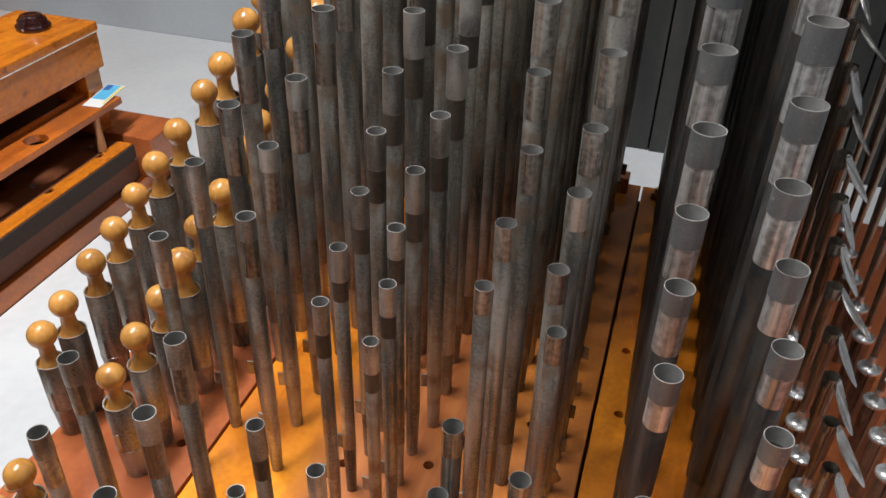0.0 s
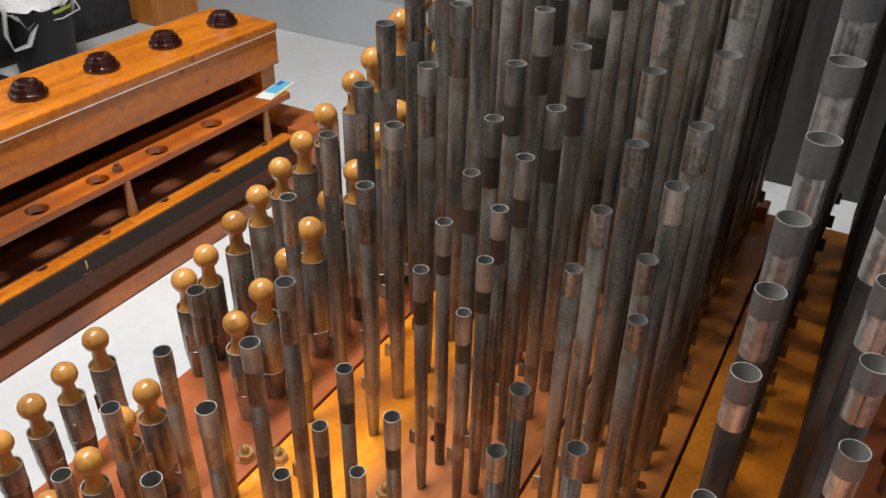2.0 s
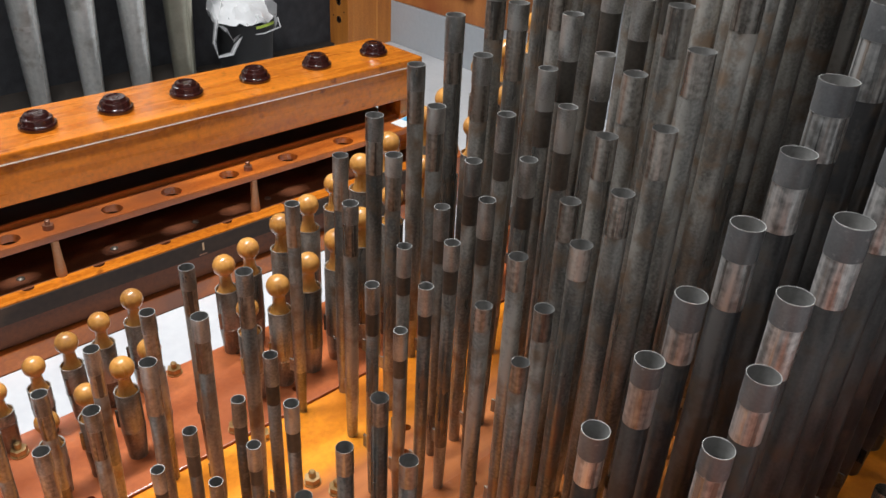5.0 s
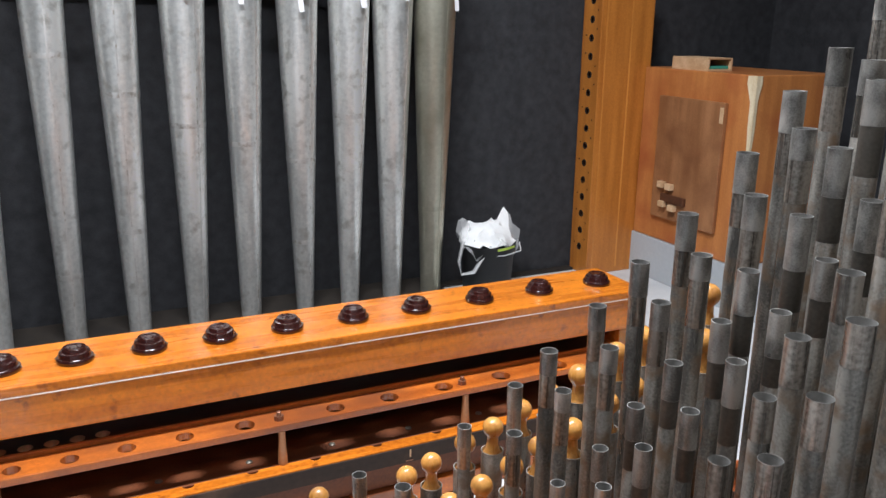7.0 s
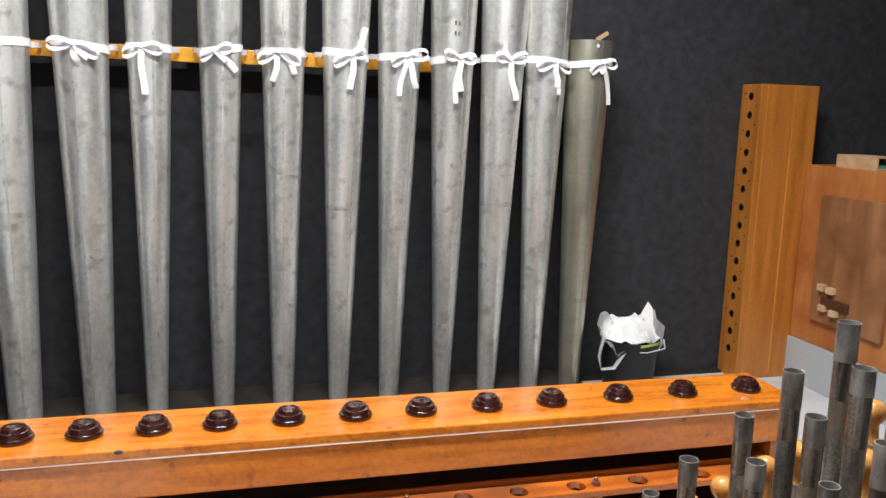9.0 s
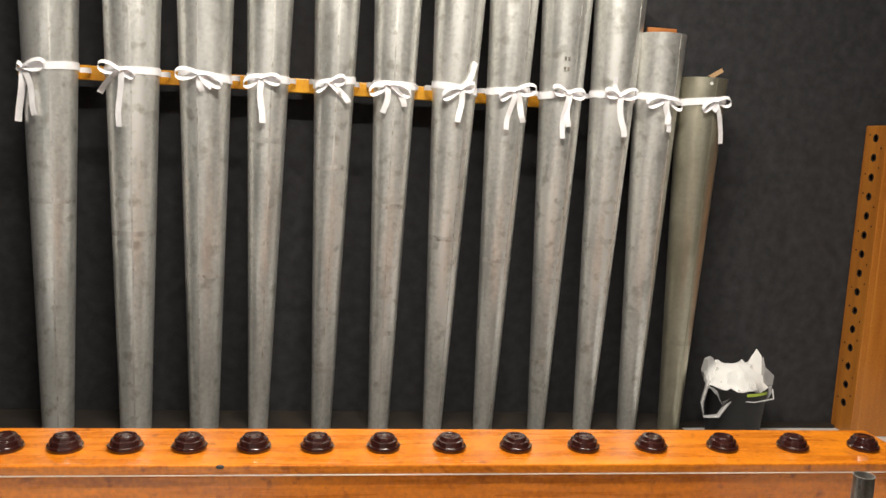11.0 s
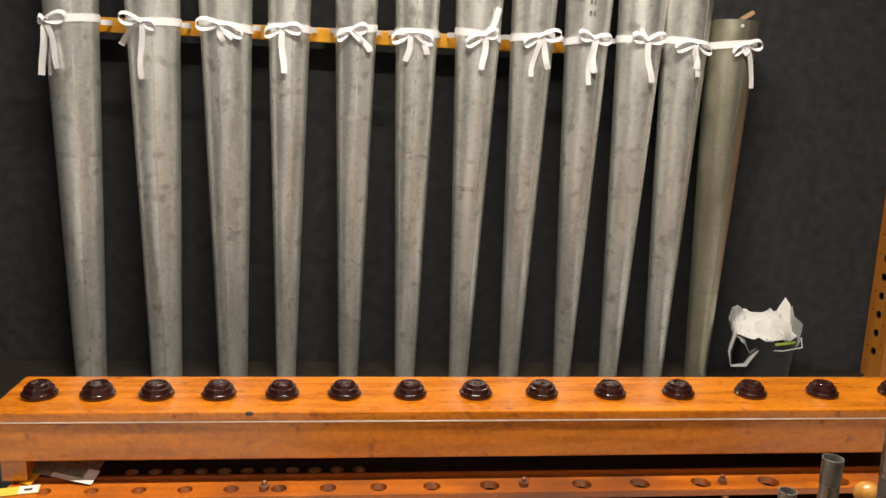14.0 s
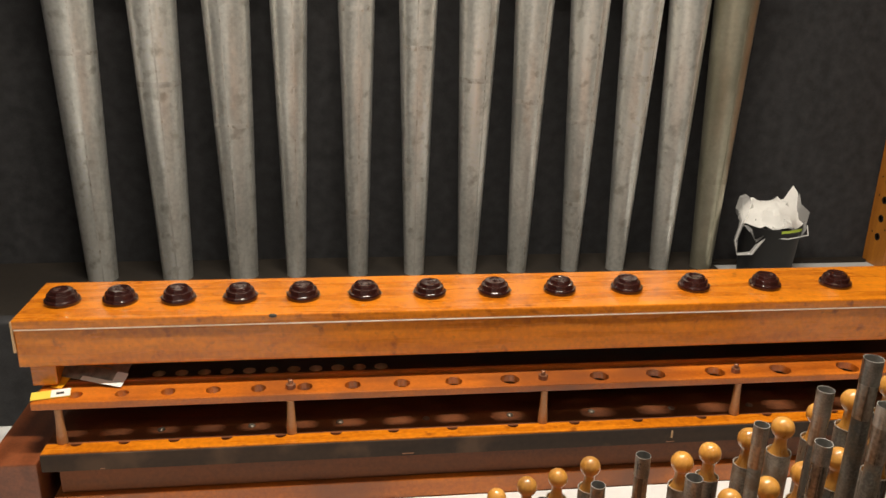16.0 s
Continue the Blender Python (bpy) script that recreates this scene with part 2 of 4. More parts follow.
CARD_GREY = surface("grey_printed_card", (0.10, 0.10, 0.095), (0.26, 0.24, 0.20), 0.5, 0.0, (60, 60, 60), 120, 0.0)
CARD_BLUE = surface("sky_blue_print", (0.10, 0.42, 0.68), (0.16, 0.52, 0.76), 0.35)
CARD_NAVY = surface("dark_blue_print", (0.03, 0.10, 0.30), (0.05, 0.14, 0.38), 0.35)
BLACK_PLASTIC = surface("black_plastic", (0.008, 0.008, 0.009), (0.014, 0.014, 0.015), 0.6)
GREEN = surface("lime_green_label", (0.35, 0.48, 0.05), (0.45, 0.58, 0.08), 0.5)
TEAL = surface("teal_green_print", (0.04, 0.22, 0.16), (0.06, 0.30, 0.22), 0.5)
INK = surface("black_ink", (0.02, 0.02, 0.02), (0.05, 0.05, 0.05), 0.6)
TUBE, _nt, _b = nodes_of("lit_tube")
_b.inputs["Emission Color"].default_value, _b.inputs["Emission Strength"].default_value = (1, 0.95, 0.87, 1), 8.0
FILM, _nt, _b = nodes_of("clear_plastic_film")
_b.inputs["Base Color"].default_value = (0.9, 0.9, 0.9, 1)
_b.inputs["Roughness"].default_value, _b.inputs["Alpha"].default_value = 0.2, 0.30

FILM_EDGE, _nt, _b = nodes_of("creased_plastic_film")
_b.inputs["Base Color"].default_value = (0.9, 0.9, 0.9, 1)
_b.inputs["Roughness"].default_value, _b.inputs["Alpha"].default_value = 0.3, 0.6

# ---- mesh helpers ----


def box(bm, x0, x1, y0, y1, z0, z1, bevel=0.0):
    r = bmesh.ops.create_cube(bm, size=1.0, matrix=Matrix.LocRotScale(((x0 + x1) / 2, (y0 + y1) / 2, (z0 + z1) / 2), None, (x1 - x0, y1 - y0, z1 - z0)))
    if bevel:
        edges = list({e for v in r["verts"] for e in v.link_edges})
        bmesh.ops.bevel(bm, geom=edges, offset=bevel, segments=2, affect="EDGES", profile=0.6)
    return bm


def boxed(*a, **k):
    return box(bmesh.new(), *a, **k)


def lathe(bm, profile, n=20, at=(0, 0, 0), cap0=True, cap1=True):
    rings = []
    for r, z in profile:
        rings.append([bm.verts.new((at[0] + r * math.cos(2 * math.pi * i / n), at[1] + r * math.sin(2 * math.pi * i / n), at[2] + z)) for i in range(n)])
    for a, b in zip(rings, rings[1:]):
        for i in range(n):
            f = bm.faces.new((a[i], a[(i + 1) % n], b[(i + 1) % n], b[i]))
            f.smooth = True
    if cap0:
        bm.faces.new(rings[0][::-1])
    if cap1:
        bm.faces.new(rings[-1])
    return bm


def lathed(profile, n=20, at=(0, 0, 0), cap0=True, cap1=True):
    return lathe(bmesh.new(), profile, n, at, cap0, cap1)


def strip(points, width, across=(0, 0, 1), thick=0.0006):
    """A tape of some thickness along points; across: the way of its width."""
    bm, rows = bmesh.new(), []
    pts, a = [Vector(p) for p in points], Vector(across)
    for i, p in enumerate(pts):
        d = (pts[min(i + 1, len(pts) - 1)] - pts[max(i - 1, 0)]).normalized()
        w = (a - d * a.dot(d)).normalized() * width / 2
        nrm = d.cross(w).normalized() * thick / 2
        rows.append([bm.verts.new(p + s * w + u * nrm) for s, u in ((-1, -1), (1, -1), (1, 1), (-1, 1))])
    for r, q in zip(rows, rows[1:]):
        for i in range(4):
            bm.faces.new((r[i], r[(i + 1) % 4], q[(i + 1) % 4], q[i])).smooth = True
    bm.faces.new(rows[0][::-1])
    bm.faces.new(rows[-1])
    return bm


def mesh_of(name, bm, material, sharp=40):
    bmesh.ops.recalc_face_normals(bm, faces=bm.faces)
    for e in bm.edges:
        if len(e.link_faces) == 2 and e.calc_face_angle(0.0) > radians(sharp):
            e.smooth = False
    me = bpy.data.meshes.new(name)
    bm.to_mesh(me)
    bm.free()
    me.materials.append(material)
    return me


def part(name, bm, material, parent, label=""):
    ob = new(name, mesh_of(name, bm, material))
    ob.parent = parent
    return tagged(ob, label)


def thing(name, x, y, z, label, category, group="", kind=""):
    ob = new(name)
    ob.empty_display_size = 0.02
    ob.location = (x, y, z)
    return tagged(ob, label, category, group, kind)


def solid(name, bm, material, label="", category="", group="", kind=""):
    return tagged(new(name, mesh_of(name, bm, material)), label, category, group, kind)


def drilled(bm, holes, z0, z1, n=14):
    """Cuts round holes (x, y, radius) through a board and returns the new bmesh."""
    cut = bmesh.new()
    for x, y, r in holes:
        lathe(cut, [(r, z0), (r, z1)], n, (x, y, 0))
    bmesh.ops.recalc_face_normals(bm, faces=bm.faces)
    bmesh.ops.recalc_face_normals(cut, faces=cut.faces)
    a, b = bpy.data.meshes.new("board_blank"), bpy.data.meshes.new("drill")
    bm.to_mesh(a), cut.to_mesh(b)
    bm.free(), cut.free()
    oa, ob = new("board_blank", a), new("drill", b)
    mod = oa.modifiers.new("cut", "BOOLEAN")
    mod.operation, mod.object, mod.solver = "DIFFERENCE", ob, "EXACT"
    done = bpy.data.meshes.new_from_object(oa.evaluated_get(bpy.context.evaluated_depsgraph_get()))
    bpy.data.objects.remove(oa), bpy.data.objects.remove(ob)
    out = bmesh.new()
    out.from_mesh(done)
    for m in (a, b, done):
        bpy.data.meshes.remove(m)
    return out


# ---- the room ----
FZ = 0.57   # the walkway floor
WX0, WX1, WY0, WY1, LOWX = -1.9, 3.1, -1.9, 2.455, 2.38
solid("floor", boxed(WX0 - 0.1, WX1 + 0.1, WY0 - 0.1, WY1 + 0.1, FZ - 0.1, FZ), FLOOR, "pale grey painted walkway floor", "floor", kind="structure")
solid("walkway_board", boxed(-0.9, 1.62, 0.766, 1.2115, FZ, 0.601, bevel=0.002), FLOOR, "pale grey painted board laid between the two chests", "walkway board", kind="structure")
# Ceiling, south and west walls are unseen; their tones steer bounce and reflections.
solid("ceiling", boxed(WX0 - 0.1, WX1 + 0.1, WY0 - 0.1, WY1 + 0.1, 3.1, 3.2), PLASTER, "unseen grey ceiling, kept dark to limit bounce light", "ceiling", kind="structure")
solid("wall_north", boxed(WX0 - 0.1, WX1 + 0.1, WY1, WY1 + 0.1, FZ, 3.1), FELT, "black felt-covered back wall", "wall", kind="structure")
solid("wall_south", boxed(WX0 - 0.1, WX1 + 0.1, WY0 - 0.1, WY0, FZ, 3.1), GREY_WALL, "unseen grey wall, reflected in the pipes", "wall", kind="structure")
solid("wall_west", boxed(WX0 - 0.1, WX0, WY0, WY1, FZ, 3.1), FELT, "unseen side wall, made black to darken the pipe edges", "wall", kind="structure")
solid("wall_east", boxed(WX1, WX1 + 0.1, WY0, WY1, FZ, 3.1), FELT, "black felt-covered wall", "wall", kind="structure")
solid("low_wall", boxed(LOWX, WX1, WY0, WY1, FZ, 0.722, bevel=0.003), GREY_WALL, "low pale grey painted wall along the walkway", "wall", kind="structure")


def tube_fixture(x, y):
    t = thing("unseen_tube_light", x, y, 3.1, "unseen fluorescent tube light, put at the key and fill lamps", "lamp", "ceiling lights")
    part("housing", boxed(-0.63, 0.63, -0.06, 0.06, -0.06, 0.0, bevel=0.006), CARD_WHITE, t)
    bm = lathed([(0.013, -0.6), (0.013, 0.6)], 12)
    bmesh.ops.rotate(bm, verts=bm.verts, matrix=Matrix.Rotation(math.pi / 2, 3, "Y"))
    bmesh.ops.translate(bm, verts=bm.verts, vec=(0, 0, -0.09))
    part("tube", bm, TUBE, t, "lit white tube")


# Fixtures are out of view; those at the fill lamps are made up.
for lx, ly, lz, sx, sy, w in LAMPS:
    tube_fixture(lx, ly)

# ---- the main windchest ----
CX0, CX1, CZ = 0.36, 1.425, 0.85
chest = thing("windchest", 0.9, 0.3, FZ, "varnished wooden windchest carrying the rows of pipes", "windchest")


def local(bm, ob):
    bmesh.ops.translate(bm, verts=bm.verts, vec=-Vector(ob.location))
    return bm


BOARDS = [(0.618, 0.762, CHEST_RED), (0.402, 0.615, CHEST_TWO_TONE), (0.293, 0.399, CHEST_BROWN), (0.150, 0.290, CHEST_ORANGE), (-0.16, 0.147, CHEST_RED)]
SPARE = [(0.703, 0.492), (0.685, 0.519), (0.85, 0.521), (0.571, 0.636), (0.869, 0.312), (0.99, 0.162), (0.847, 0.423), (0.825, 0.496), (0.965, 0.268), (0.80, 0.644), (0.735, 0.345), (0.925, 0.345), (0.72, 0.382), (1.06, 0.272), (0.66, 0.225), (1.02, 0.345), (0.735, 0.45), (0.60, 0.545)]
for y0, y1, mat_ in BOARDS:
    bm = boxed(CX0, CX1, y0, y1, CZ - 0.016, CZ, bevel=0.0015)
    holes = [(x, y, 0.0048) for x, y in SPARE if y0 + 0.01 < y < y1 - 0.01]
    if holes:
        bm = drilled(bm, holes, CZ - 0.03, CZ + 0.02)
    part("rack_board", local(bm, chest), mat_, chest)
part("chest_body", local(boxed(CX0 + 0.01, CX1 - 0.01, -0.15, 0.752, FZ, CZ - 0.05, bevel=0.003), chest), TOE_WOOD, chest, "dark brown wooden chest body")
part("toe_board", local(boxed(CX0 + 0.004, CX1 - 0.004, -0.156, 0.758, CZ - 0.045, CZ - 0.022, bevel=0.002), chest), TOE_WOOD, chest)


def hexnut(bm, x, y, z, r=0.0078, h=0.006, pin=0.0034, up=0.006):
    lathe(bm, [(r, 0), (r, h)], 6, (x, y, z))
    lathe(bm, [(pin, h), (pin, h + up), (pin * 0.7, h + up + 0.001)], 10, (x, y, z))
    return bm


for x, y in ((0.734, 0.523), (0.745, 0.499), (0.718, 0.631), (0.731, 0.604), (0.714, 0.752), (1.400, 0.270), (1.395, 0.625), (0.545, 0.735)):
    n = part("nut", local(hexnut(bmesh.new(), x, y, CZ + 0.0015), chest), BRASS, chest, "tarnished brass nut on a bolt")
    part("washer", local(lathed([(0.0084, CZ), (0.0084, CZ + 0.0016)], 16, (x, y, 0)), chest), BRASS, chest)

# ---- open pipes ----


def hollow(r0, z0, r1, z1, wall=0.0006, deep=None):
    """A tube with a wall, open above; deep: how far down its inside goes."""
    zi = z1 - (deep or (z1 - z0) * 0.9)
    return lathed([(r0, z0), (r1, z1 - 0.0004), (r1 - wall * 0.4, z1), (r1 - wall, z1 - 0.0004), (r1 - wall, zi)], 22)


def open_pipe(x, y, ztop, dia, slide, band, label, group, foot=0.052, tilt=0.0, band_mat=None, ear=-1.5, slide_mat=None, tube_mat=None):
    """An open metal flue pipe: foot, mouth, ears, body, band and tuning slide."""
    p = thing("organ_pipe", x, y, CZ, label, "organ pipe", group)
    p.rotation_euler = (tilt * random.uniform(-1, 1), tilt * random.uniform(-1, 1), ear + random.uniform(-0.3, 0.3))
    h, r = ztop - CZ, dia / 2
    part("foot", lathed([(r * 0.70, -0.012), (r * 0.78, 0.001), (r * 0.98, foot), (r * 0.98, foot + 0.001)], 18), tube_mat or PIPE, p)
    zs = h - slide
    part("body", hollow(r, foot + 0.0012, r, zs + 0.004, deep=0.02), tube_mat or PIPE, p)
    if band:
        part("polished_band", lathed([(r + 0.00012, zs - band), (r + 0.0002, zs - band + 0.0005), (r + 0.0002, zs + 0.003)], 22, cap0=False, cap1=False), band_mat or BAND, p, "bright rubbed metal band" if band_mat is None else "duller metal band")
    plain = slide_mat is RUBBED   # a rubbed end on the pipe itself, with no sleeve
    w = 0.0001 if plain else 0.00045
    s = lathed([(r + 0.0002, zs), (r + 0.0002 + w, zs), (r + 0.0002 + w, h - 0.0006), (r + 0.0002, h - 0.0006), (r + 0.0002, zs)], 22, cap0=False, cap1=False)
    part("tuning_slide", s, slide_mat or SLIDE, p, "rubbed metal pipe end" if plain else "dull grey metal tuning slide")
    part("inner_wall", lathed([(r + 0.00012, h - 0.0008), (r - 0.0001, zs - 0.010), (r * 0.3, zs - 0.0105)], 22, cap0=False, cap1=True), INSIDE, p, "grey inside of the slide")
    for zr, k in ((h - 0.0006, 1.0), (zs - 0.0003, 0.5))[:1 if plain else 2]:
        part("rim", lathed([(r + 0.0001, zr), (r + 0.00022 + w, zr), (r + 0.00022 + w, zr + 0.0005 * k), (r + 0.0002, zr + 0.0005 * k), (r + 0.0001, zr)], 22, cap0=False, cap1=False), RIM, p, "bright rim with its edge highlight painted in")
    e = 0.0045 + r * 0.3
    for s_ in (-1,):
        a, b = sorted((s_ * r * 0.62, s_ * (r * 0.75 + e)))
        part("ear", boxed(a, b, -0.0008 - r * 0.3, 0.0008 - r * 0.3, foot - 0.001, foot + 0.012 + r * 0.2), PIPE, p)
    return p


def rank_row(y, xs, tops, d0, slide, band, label, group, until=1.40, grow=1.125, step=1.045, most=2.2, power=0.72, low=0.72, band_mat=None, sway=(0.0,), ear=-1.5, slide_mat=None, tube_mat=None):
    """One row of a rank: the given pipes, then on towards the bass by the same law. d0: width of a pipe 0.2 m long."""
    x, dx, length = xs[-1], (xs[-1] - xs[-4]) / 3, tops[-1] - CZ - 0.05
    xs, tops = list(xs), list(tops)
    while x + dx < until:
        x, dx, length = x + dx, dx * step, length * grow
        xs.append(x)
        tops.append(min(CZ + 0.05 + length, most))
    for n, (x, zt) in enumerate(zip(xs, tops)):
        u = (zt - CZ - 0.05) / 0.2
        d = d0 * (u ** low if u < 1 else u ** power if u < 2 else 2 ** power * (u / 2) ** 0.42)
        f = random.uniform(0.85, 1.15)
        open_pipe(x, y + (sway[n] if n < len(sway) else sway[-1]), zt, d, slide * d * f, band * d * random.uniform(0.85, 1.25), label, group, tilt=0.006, band_mat=band_mat, ear=ear, slide_mat=slide_mat, tube_mat=tube_mat)


GA = "slim flue pipes beside the stopped pipes"
GD = "thin flue pipes in the middle of the chest"
GE = "flue pipes next to the board joint"
GC = "wide flue pipes next to the reeds"
LA, LD = "slim aged metal flue pipe with a tuning slide", "thin dark metal flue pipe with a speckled slide"
LE, LC = "brown-tarnished metal flue pipe with a rubbed top end", "wide grey metal flue pipe with a bright band"
rank_row(0.612, (0.509, 0.547, 0.591, 0.641, 0.680, 0.785, 0.837, 0.860, 0.933, 0.983, 1.037, 1.110, 1.170, 1.227),
         (0.984, 1.003, 1.025, 1.039, 1.067, 1.093, 1.127, 1.167, 1.194, 1.233, 1.278, 1.337, 1.399, 1.443),
         0.0125, 1.75, 1.9, LA, GA, low=0.15, power=0.72, band_mat=RUBBED, sway=(0, 0, 0, 0, 0, 0, -0.003, -0.024, -0.002, 0))
rank_row(0.556, (0.527, 0.563, 0.605, 0.648, 0.690, 0.802, 0.856, 0.902, 0.961, 1.008, 1.067, 1.126, 1.203),
         (0.997, 1.024, 1.051, 1.072, 1.094, 1.113, 1.140, 1.176, 1.212, 1.252, 1.306, 1.368, 1.433),
         0.0125, 1.5, 2.1, LA, GA, low=0.15, power=0.72, band_mat=RUBBED, sway=(0, -0.012, -0.021, -0.021, -0.018, -0.007, 0, -0.003, 0))
rank_row(0.478, (0.540, 0.578, 0.604, 0.643, 0.673, 0.770, 0.802, 0.844, 0.876, 0.912, 0.964, 0.988, 1.040, 1.081),
         (0.998, 1.005, 1.025, 1.031, 1.057, 1.079, 1.102, 1.125, 1.157, 1.189, 1.219, 1.262, 1.305, 1.362),
         0.0111, 2.3, 1.9, LD, GD, low=0.4, band_mat=DARKBAND)
rank_row(0.442, (0.602, 0.633, 0.661, 0.768, 0.788, 0.820, 0.857, 0.895, 0.941, 0.987, 1.037),
         (1.005, 1.019, 1.047, 1.055, 1.090, 1.115, 1.142, 1.168, 1.202, 1.236, 1.275),
         0.0111, 2.3, 1.9, LD, GD, low=0.4, band_mat=DARKBAND, sway=(0, 0, -0.009, 0, -0.006, 0, 0, -0.008, -0.006, 0))
rank_row(0.370, (0.618, 0.649, 0.678, 0.779, 0.806, 0.850, 0.896, 0.928), (1.048, 1.070, 1.093, 1.112, 1.145, 1.175, 1.210, 1.250),
         0.0115, 1.9, 0, LE, GE, low=0.4, slide_mat=RUBBED, sway=(-0.011, -0.014, -0.011, -0.001, -0.009, -0.013, -0.005, 0))
rank_row(0.319, (0.637, 0.666, 0.763, 0.790, 0.816, 0.855, 0.891, 0.919, 0.976), (1.057, 1.078, 1.101, 1.128, 1.169, 1.195, 1.232, 1.280, 1.328),
         0.0118, 1.9, 0, LE, GE, low=0.4, ear=1.5, slide_mat=RUBBED, sway=(0, -0.002, -0.001, 0.005) + (0,) * 4 + (0.003, 0.010, 0.016))
rank_row(0.253, (0.700, 0.754, 0.805, 0.844, 0.898, 0.958, 0.993), (1.043, 1.095, 1.121, 1.153, 1.187, 1.221, 1.264),
         0.0168, 1.0, 1.5, LC, GC, ear=1.5, slide_mat=SMOOTH_SLIDE, tube_mat=WIDE_PIPE, sway=(-0.003, -0.003, -0.002, 0, -0.002, 0))
rank_row(0.190, (0.740, 0.781, 0.824, 0.862, 0.912, 0.957), (1.080, 1.110, 1.138, 1.174, 1.209, 1.248),
         0.0168, 1.0, 1.5, LC, GC, ear=1.5, slide_mat=SMOOTH_SLIDE, tube_mat=WIDE_PIPE, sway=(-0.006, -0.004, -0.001, 0.007, 0.003, 0.001))

# ---- stopped pipes with ball stoppers ----


def stopped_pipe(x, y, zball, r):
    """A capped metal pipe of radius r; zball: height of the middle of the wooden ball."""
    p = thing("stopped_pipe", x, y, CZ, "grey metal stopped pipe with a round maple stopper", "organ pipe", "stopped pipes with ball stoppers")
    p.rotation_euler = (random.uniform(-0.012, 0.012), random.uniform(-0.012, 0.012), random.uniform(-1, 1))
    h, rb = zball - CZ, r * random.uniform(0.93, 1.0)
    top = h - rb * 2.4
    part("foot", lathed([(r * 0.74, -0.012), (r * 0.82, 0.001), (r * 0.985, 0.030), (r * 0.985, 0.0335)], 20), PIPE, p)
    part("body", hollow(r, 0.0342, r, top, 0.0008, 0.015), PIPE, p)
    part("mouth_line", lathed([(r + 0.0001, 0.0335), (r + 0.0004, 0.0337), (r + 0.0004, 0.0347), (r + 0.0001, 0.0349)], 20, cap0=False, cap1=False), SLIDE, p)
    part("rim", lathed([(r - 0.0007, top - 0.0002), (r + 0.0003, top - 0.0002), (r + 0.0003, top + 0.0005), (r - 0.0007, top + 0.0005), (r - 0.0007, top - 0.0002)], 22, cap0=False, cap1=False), RIM, p, "pale rim with its edge highlight painted in")
    prof = [(r - 0.0009, top - 0.014), (r - 0.0009, top - 0.004), (rb * 0.84, top - 0.003), (rb * 0.66, top + rb * 0.25), (rb * 0.55, top + rb * 0.8), (rb * 0.53, h - rb * 0.95)]
    prof += [(rb * math.cos(a), h + rb * math.sin(a)) for a in [math.radians(-52 + 140 * i / 12) for i in range(12)]] + [(rb * 0.06, h + rb)]
    part("stopper", lathed(prof, 22), BALL, p, "varnished turned maple ball stopper")
    part("ear", boxed(-r * 0.8 - 0.004, -r * 0.7, -0.001 - r * 0.3, 0.001 - r * 0.3, 0.036, 0.056), PIPE, p)


B1 = [0.543, 0.578, 0.613, 0.644, 0.681, 0.785, 0.815, 0.857, 0.894, 0.933, 0.973, 1.014, 1.068, 1.108, 1.172, 1.210, 1.270]
B2 = [0.558, 0.594, 0.630, 0.657, 0.762, 0.798, 0.834, 0.870, 0.907, 0.945, 0.997, 1.030, 1.071, 1.128, 1.180]


def ball_height(x, x0, z0, x1, z1, k):
    """Heights step back at the gap in the row, then rise again."""
    return z0 + 0.32 * (x - x0) if x < 0.73 else z1 + k * (x - x1) + 0.1 * (x - x1) ** 2


for x in B1:
    stopped_pipe(x, 0.748, ball_height(x, 0.578, 0.931, 0.785, 0.963, 0.34), 0.0107 + 0.0080 * (x - 0.58))
for x in B2:
    stopped_pipe(x, 0.663, ball_height(x, 0.594, 0.943, 0.762, 0.961, 0.36), 0.0107 + 0.0080 * (x - 0.58))

